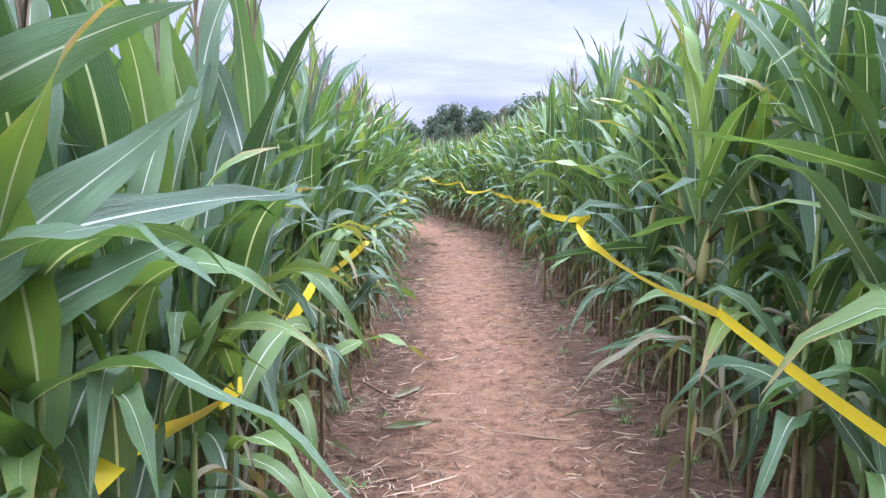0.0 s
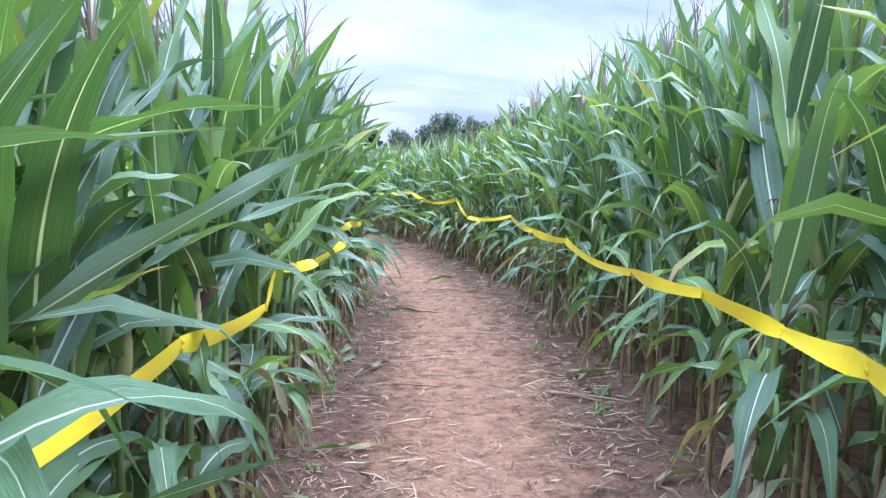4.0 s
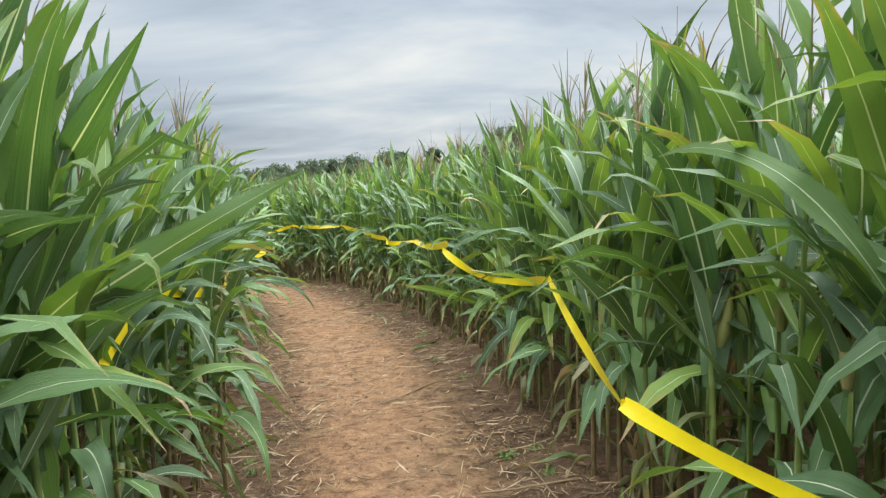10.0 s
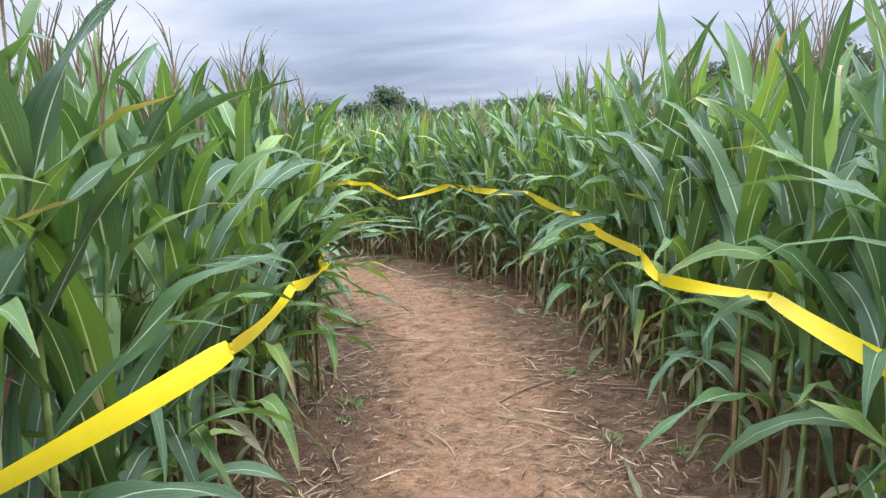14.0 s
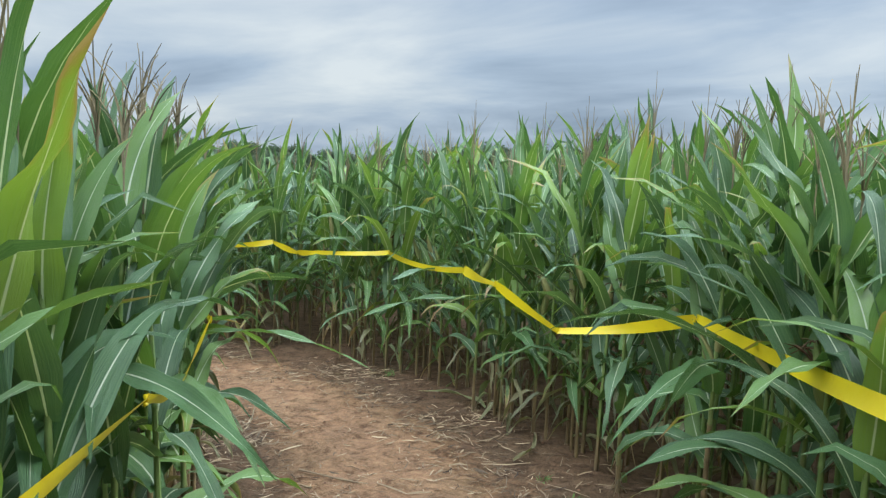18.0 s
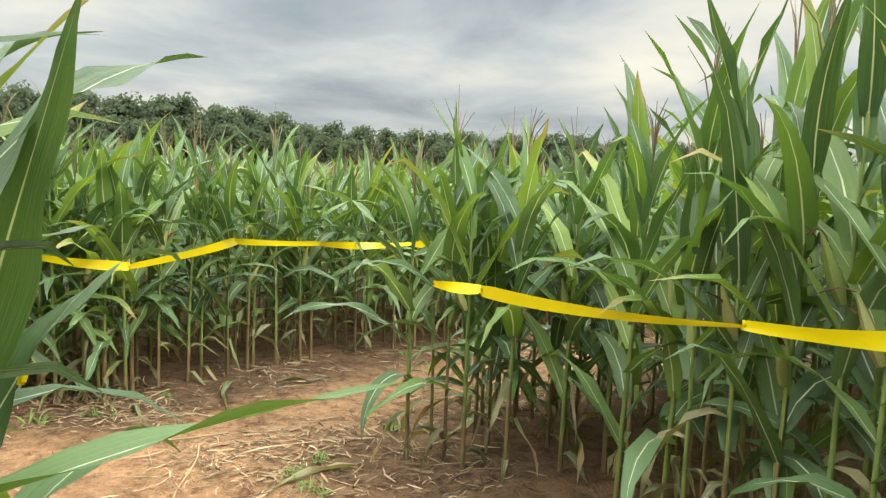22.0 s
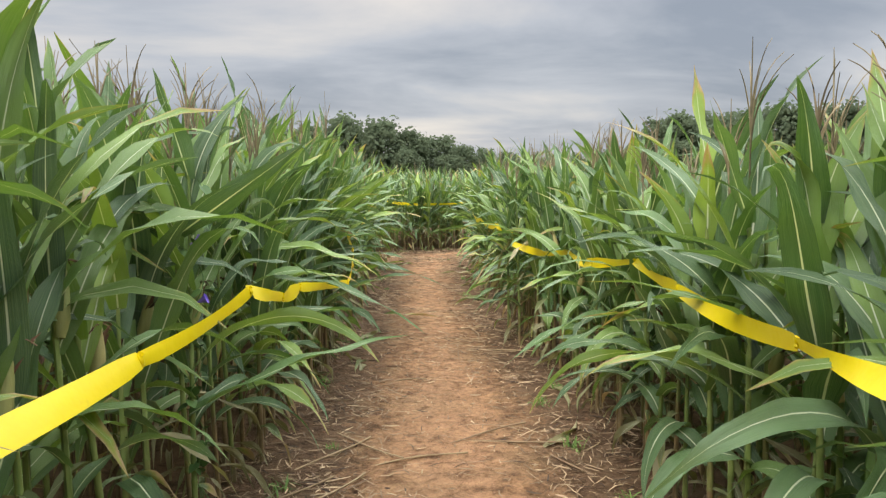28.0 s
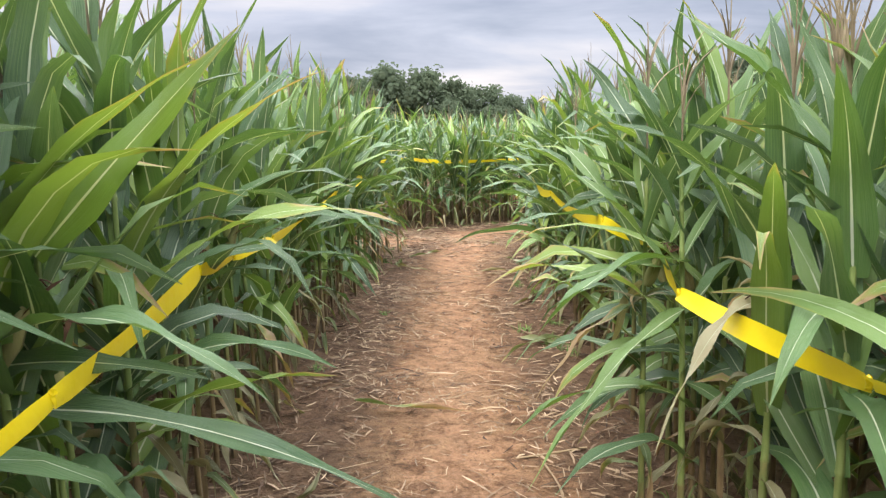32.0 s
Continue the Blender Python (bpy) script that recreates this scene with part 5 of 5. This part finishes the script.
# ---- trees round the field ----
def tree_meshes(rng, kind):
    h = 1.0
    pile = Pile()
    top = 0.95 if kind == "pine" else 0.72
    q = np.linspace(0, 1, 7)
    pts = np.stack([0.02 * np.sin(q * 3 + rng.uniform(0, 6)), 0.02 * np.sin(q * 4), q * top], -1)
    pile.add(*tube(pts, 0.022 * (1.1 - q), 6))
    # clumps of foliage close round the crown; each is borne by a limb
    clumps = []
    broad = kind == "broad"
    n = 19 if broad else 17
    for k in range(n):
        a = k * 2.4 + rng.normal(0, 0.25)
        f = (k + 0.5) / n
        if broad:
            z1 = 0.16 + 0.74 * f
            reach = 0.30 * math.sin(math.pi * min(0.97, 0.22 + 0.72 * f)) ** 0.6 * rng.uniform(0.72, 1.12)
            size = rng.uniform(0.13, 0.20)
        else:
            z1 = 0.25 + 0.68 * f
            reach = 0.20 * (1.08 - f) ** 0.8 * rng.uniform(0.6, 1.1) + 0.02
            size = rng.uniform(0.07, 0.12)
        e = np.array([reach * math.cos(a), reach * math.sin(a), z1])
        b = np.array([0, 0, min(z1 * 0.8, top)])
        p = b + (e - b) * np.linspace(0, 1, 3)[:, None]
        pile.add(*tube(p, 0.008 * np.linspace(1, 0.3, 3), 3))
        clumps.append((e, size))
    if broad:
        clumps += [(np.array([0, 0, 0.34]), 0.25), (np.array([0, 0, 0.58]), 0.27), (np.array([0, 0, 0.80]), 0.17)]
    else:
        clumps += [(np.array([0, 0, 0.5]), 0.14)]
    leaves = Pile()
    flat = np.array([1, 1, 0.9 if broad else 0.55])
    # twigs and leaves deep inside each clump: a ragged dark heart
    lat, lon = np.meshgrid(np.linspace(-1.5, 1.5, 4), np.linspace(0, 6.2832, 6), indexing="ij")
    ball = np.stack([np.cos(lat) * np.cos(lon), np.cos(lat) * np.sin(lon), np.sin(lat)], -1)
    for c, size in clumps:
        rag = rng.uniform(0.25, 0.5, lat.shape)
        rag[:, -1] = rag[:, 0]
        leaves.add((c + ball * rag[..., None] * size * flat).reshape(-1, 3), grid_faces(3, 5), np.zeros((24, 2)))
    per = 150
    for c, size in clumps:
        d = rng.normal(0, 1, (per, 3))
        d /= np.linalg.norm(d, axis=1)[:, None]
        p = c + d * size * rng.uniform(0.4, 1.08, (per, 1)) * flat
        s = rng.uniform(0.012, 0.026, (per, 1))
        u = np.cross(d + rng.normal(0, 0.5, d.shape), rng.normal(0, 1, d.shape))
        u /= np.linalg.norm(u, axis=1)[:, None]
        w = np.cross(u, d + rng.normal(0, 0.5, d.shape))
        w /= np.linalg.norm(w, axis=1)[:, None]
        v = np.stack([p - u * s - w * s * 0.6, p + u * s * 0.7 - w * s, p + u * s + w * s * 0.6, p - u * s * 0.7 + w * s], 1)
        leaves.add(v.reshape(-1, 3), np.arange(per * 4).reshape(-1, 4), np.zeros((per * 4, 2)))
    lv, lf, luv, _ = leaves.arrays()
    crown = mesh_from("crown", lv, lf, [TREE_LEAF if broad else PINE_LEAF])
    return pile.mesh("trunk", [BARK]), crown


# the wooded skyline: bearing and height in degrees, seen from three stretches of the walk
SKYLINE = [
    ((0.0, 8.0), [(-32, 3.2), (-20, 3.2), (-9, 4.3), (-7, 4.3), (-5, 3.6), (-4, 2.9), (-1.2, 3.7), (2, 2.1), (5.4, 2.6), (9, 2.2), (13, 1.8), (18.8, 1.0), (21, 1.8), (22.3, 2.9), (24, 1.6), (30, 1.7), (36, 0.9)]),
    ((-8.5, 27.0), [(36, 0.9), (50, 1.6), (55, 2.0), (60, 1.8), (76, 2.15), (90, 2.0), (95, 2.4), (100, 3.2), (105, 3.7), (130, 3.8), (135, 4.7), (139, 4.0), (143.5, 3.7), (145, 1.8)]),
    ((-11.5, 23.0), [(146, 1.7), (152, 1.7), (156, 2.0), (159, 2.75), (161.5, 3.6), (164.3, 4.6), (168, 4.6), (175, 3.6), (190, 3.0), (200, 3.0)]),
]


def tree_line(rng):
    for (x0, y0), line in SKYLINE:
        bearing, rise = np.array(line).T
        a = bearing[0]
        while a < bearing[-1]:
            el = float(np.interp(a, bearing, rise))
            for row in range(2 if rng.random() < 0.55 else 1):
                dist = 122 - 10 * row + rng.uniform(-5, 5)
                aa = a + rng.uniform(-0.5, 0.5) + row * 0.7
                x, y = x0 - dist * math.sin(radians(aa)), y0 + dist * math.cos(radians(aa))
                top = 1.6 + float(soil_height(x0, y0)) + dist * math.tan(radians(el)) * (rng.uniform(0.92, 1.1) if row == 0 else rng.uniform(0.5, 0.7))
                h = top - float(soil_height(x, y))
                pine = 3 < aa < 8 or 56 < aa < 60
                yield x, y, max(h, 3.0), "pine" if pine and row == 0 and rng.random() < 0.7 else "broad"
            a += rng.uniform(1.3, 2.2) * (0.75 + 0.12 * el)


def build_trees():
    rng = np.random.default_rng(8)
    kinds = ["broad"] * 6 + ["pine"] * 3
    forms = [None] * len(kinds)
    for x, y, height, kind in tree_line(rng):
        ks = [k for k, n in enumerate(kinds) if n == kind]
        k = ks[int(rng.integers(len(ks)))]
        m = Matrix.Translation((x, y, float(soil_height(x, y)) - 0.1)) @ Matrix.Rotation(rng.uniform(0, 6.28), 4, "Z") @ Matrix.Diagonal((max(height, 6) * rng.uniform(0.85, 1.15), max(height, 6) * rng.uniform(0.85, 1.15), height, 1))
        if forms[k] is None:
            trunk, crown = tree_meshes(rng, kind)
            ob = new("tree" if kind == "broad" else "pine_tree")
            tagged(ob, "leafy dark green broadleaf tree beyond the field" if kind == "broad" else "tall dark pine tree beyond the field", "tree", "trees round the field")
            part("trunk", trunk, ob)
            part("crown", crown, ob)
            ob.matrix_basis = m
            forms[k] = ob
        else:
            copy_thing(forms[k], m).matrix_basis = m


build_trees()


# ---- litter on the ways ----
def along_ways(rng, n, lo, hi):
    """Random spots on the ways between the fractions lo and hi of their half width."""
    out = []
    segs = [(a, b) for way in WAYS for a, b in zip(way[:-1], way[1:])]
    lens = np.array([math.hypot(b[0] - a[0], b[1] - a[1]) for a, b in segs])
    pick = rng.choice(len(segs), n, p=lens / lens.sum())
    for k in pick:
        (ax, ay, ar), (bx, by, br) = segs[k]
        t = rng.random()
        r = (ar + (br - ar) * t) * rng.uniform(lo, hi) * rng.choice([-1, 1])
        ln = lens[k]
        out.append((ax + (bx - ax) * t - (by - ay) / ln * r, ay + (by - ay) * t + (bx - ax) / ln * r))
    return np.array(out)


def litter_strips(rng, spots, length, width, segs=2):
    """Bent scraps of leaf and stalk lying about, as arrays."""
    n = len(spots)
    ln, wd = rng.uniform(*length, n), rng.uniform(*width, n)
    a = rng.uniform(0, 6.283, n)
    bend = rng.normal(0, 0.5, n)
    s = np.linspace(-0.5, 0.5, segs + 1)
    ang = a[:, None] + bend[:, None] * s[None]
    x = np.cumsum(np.cos(ang) * (ln / segs)[:, None], 1) + spots[:, :1]
    y = np.cumsum(np.sin(ang) * (ln / segs)[:, None], 1) + spots[:, 1:2]
    z = soil_height(x, y) + rng.uniform(0.003, 0.011, n)[:, None] + np.abs(rng.normal(0, 0.003, (n, segs + 1)))
    taper = np.where(np.abs(s) > 0.45, 0.45, 1.0)[None] * wd[:, None]
    tilt = rng.normal(0, 0.5, n)[:, None]
    nx, ny = -np.sin(ang), np.cos(ang)
    v = np.stack([np.stack([x + q * nx * taper, y + q * ny * taper, z + abs(q) * taper * 0.35 + q * taper * np.sin(tilt)], -1) for q in (-0.5, 0.0, 0.5)], 2)
    f = grid_faces(segs, 2)[None] + (np.arange(n) * (segs + 1) * 3)[:, None, None]
    return v.reshape(-1, 3), f.reshape(-1, 4)


def build_litter():
    rng = np.random.default_rng(31)
    def patchy(spots, share):
        """Keeps more of the spots where the trodden litter gathers."""
        x, y = spots[:, 0], spots[:, 1]
        k = 0.42 + 0.42 * np.sin(3.1 * x + 1.9 * np.sin(2.3 * y)) + 0.42 * np.sin(4.3 * y + 1.7 * np.sin(2.9 * x + 1.0))
        return spots[rng.random(len(spots)) < share + (1 - share) * np.clip(k, 0, 1)]

    sets = [
        (patchy(along_ways(rng, 27000, 0.0, 1.1), 0.2), (0.02, 0.06), (0.003, 0.007)),
        (patchy(along_ways(rng, 20000, 0.0, 1.2), 0.12), (0.05, 0.12), (0.0035, 0.008)),
        (patchy(along_ways(rng, 3000, 0.05, 1.2), 0.3), (0.09, 0.32), (0.0035, 0.010)),
        (patchy(along_ways(rng, 7000, 0.5, 1.3), 0.15), (0.04, 0.20), (0.003, 0.010)),
    ]
    V, F, n = [], [], 0
    for spots, length, width in sets:
        v, f = litter_strips(rng, spots, length, width)
        V.append(v)
        F.append(f + n)
        n += len(v)
    tagged(new("straw_litter", mesh_from("straw_litter", np.concatenate(V), np.concatenate(F), [STRAW], smooth=False)), "trodden pale straw scattered over the path", "straw", kind="stuff")
    spots = np.concatenate([patchy(along_ways(rng, 22000, 0.2, 1.4), 0.25), patchy(along_ways(rng, 20000, 0.55, 1.4), 0.4)])
    v, f = litter_strips(rng, spots, (0.03, 0.13), (0.004, 0.011))
    tagged(new("leaf_litter", mesh_from("leaf_litter", v, f, [STRAW_DARK], smooth=False)), "weathered grey-brown leaf scraps along the path edges", "leaf litter", kind="stuff")
    # soil crumbs
    spots = along_ways(rng, 5000, 0.0, 1.2)
    base = np.array([(1, 0, 0), (0, 1, 0), (-1, 0, 0), (0, -1, 0), (0.2, 0.1, 0.75), (0, 0, -0.6)])
    r = 0.003 + 0.013 * rng.random(len(spots)) ** 2.2
    z = soil_height(spots[:, 0], spots[:, 1])
    v = base[None] * r[:, None, None] * rng.uniform(0.6, 1.3, (len(spots), 6, 3)) + np.stack([spots[:, 0], spots[:, 1], z + r * 0.3], -1)[:, None]
    tri = np.array([(0, 1, 4), (1, 2, 4), (2, 3, 4), (3, 0, 4), (1, 0, 5), (2, 1, 5), (3, 2, 5), (0, 3, 5)])
    f = (tri[None] + (np.arange(len(spots)) * 6)[:, None, None]).reshape(-1, 3)
    tagged(new("soil_crumbs", mesh_from("soil_crumbs", v.reshape(-1, 3), f, [CLOD], smooth=False)), "small dry crumbs of red soil on the path", "soil", kind="stuff")


build_litter()


def build_fallen():
    rng = np.random.default_rng(41)
    # whole dry leaves curled on the ground
    forms = []
    for k in range(7):
        v, f, uv = blade(rng, rng.uniform(0.3, 0.6), rng.uniform(0.03, 0.055), 0.12, rng.uniform(0.15, 0.4), 4, 10, rng.normal(0, 1.6), 0.02, 0.9, rng.normal(0, 0.35), 1.0)
        v[:, 2] -= np.percentile(v[:, 2], 12)
        forms.append(mesh_from("fallen_leaf", v, f, [DRY], uv))
    for x, y in along_ways(rng, 120, 0.6, 1.15):
        ob = tagged(new("fallen_leaf", forms[int(rng.integers(7))]), "curled dry maize leaf lying on the soil", "dry leaf", "fallen maize leaves")
        ob.matrix_basis = Matrix.Translation((x, y, float(soil_height(x, y)) + 0.006)) @ Matrix.Rotation(rng.uniform(0, 6.28), 4, "Z")
    # broken bits of stalk
    forms = []
    for k in range(6):
        ln = rng.uniform(0.2, 0.85)
        q = np.linspace(0, 1, 9)
        p = np.stack([(q - 0.5) * ln, 0.03 * ln * np.sin(q * 5 + k), 0.006 + 0.008 * np.sin(q * 3.1)], -1)
        pile = Pile().add(*tube(p, 0.0045 + 0.002 * (np.arange(9) % 4 == 0), 6))
        forms.append(pile.mesh("broken_stalk", [STALK_DRY]))
    for x, y in along_ways(rng, 130, 0.15, 1.05):
        ob = tagged(new("broken_stalk", forms[int(rng.integers(6))]), "broken brown maize stalk lying on the soil", "stalk", "broken stalks on the ground")
        ob.matrix_basis = Matrix.Translation((x, y, float(soil_height(x, y)))) @ Matrix.Rotation(rng.uniform(0, 6.28), 4, "Z")
    # low weeds at the edges
    forms = []
    for k in range(5):
        pile = Pile()
        for j in range(30):
            v, f, uv = blade(rng, rng.uniform(0.03, 0.10), rng.uniform(0.004, 0.010), rng.uniform(0.3, 1.4), rng.uniform(0.4, 1.6), 2, 4, 0.2, 0.001)
            pile.add(turned(v, rng.uniform(0, 6.28), (rng.normal(0, 0.028), rng.normal(0, 0.028), 0)), f, uv)
        forms.append(pile.mesh("weed_tuft", [WEED]))
    for x, y in along_ways(rng, 170, 0.7, 1.12):
        ob = tagged(new("weed_tuft", forms[int(rng.integers(5))]), "small green weed tuft at the path edge", "weed", "weeds at the path edge")
        ob.matrix_basis = Matrix.Translation((x, y, float(soil_height(x, y)) - 0.002)) @ Matrix.Rotation(rng.uniform(0, 6.28), 4, "Z") @ Matrix.Scale(rng.uniform(0.7, 1.3), 4)


build_fallen()


def build_vine():
    """A morning glory that climbs a stalk at the path edge."""
    rng = np.random.default_rng(47)
    x, y = -11.02, 21.55
    vine = new("morning_glory_vine")
    tagged(vine, "climbing green vine with small violet flowers on the corn", "vine")
    vine.matrix_basis = Matrix.Translation((x, y, float(soil_height(x, y))))
    q = np.linspace(0, 1, 60)
    stem = np.stack([0.028 * np.cos(q * 30) + 0.03 * np.sin(q * 4), 0.028 * np.sin(q * 30), 1.5 * q], -1)
    part("stem", Pile().add(*tube(stem, np.full(60, 0.0022), 5)).mesh("stem", [VINE]), vine)
    # heart-shaped leaves
    ring = np.linspace(0, 6.2832, 13)[:-1]
    for k in range(26):
        c = stem[int(rng.integers(14, 60))]
        size = rng.uniform(0.016, 0.032)
        r = size * (1.0 - 0.55 * np.exp(-((ring - 3.1416) / 0.45) ** 2)) * (1 + 0.35 * np.exp(-(np.minimum(ring, 6.2832 - ring) / 0.4) ** 2))
        rim = np.stack([r * np.cos(ring) + size * 0.7, r * np.sin(ring), 0.25 * r * np.abs(np.sin(ring))], -1)
        v = np.concatenate([rim, [[size * 0.7, 0, 0]]])
        tilt = rng.uniform(0.2, 1.2)
        ct, st = math.cos(tilt), math.sin(tilt)
        v = v @ np.array([[ct, 0, -st], [0, 1, 0], [st, 0, ct]])
        f = [(i, (i + 1) % 12, 12) for i in range(12)]
        a = rng.uniform(0, 6.28)
        part("leaf", mesh_from("leaf", turned(v, a, c), f, [VINE]), vine)
    for c, a in ((stem[49], 3.5), (stem[53], 4.6), (stem[40], 2.9)):
        s = np.linspace(0, 1, 6)
        p = np.stack([0.045 * s, 0 * s, 0.02 * s], -1)
        v, f, uv = tube(p, 0.003 + 0.019 * s ** 2.2, 10)
        part("flower", mesh_from("flower", turned(v, a, c), f, [VIOLET], uv), vine, "violet funnel-shaped flower")


VINE = plain_material("vine_green", (0.030, 0.075, 0.020), (0.085, 0.165, 0.042), 12.0, 0.6)
VIOLET = plain_material("violet_petal", (0.14, 0.09, 0.42), (0.30, 0.22, 0.62), 20.0, 0.6)
build_vine()
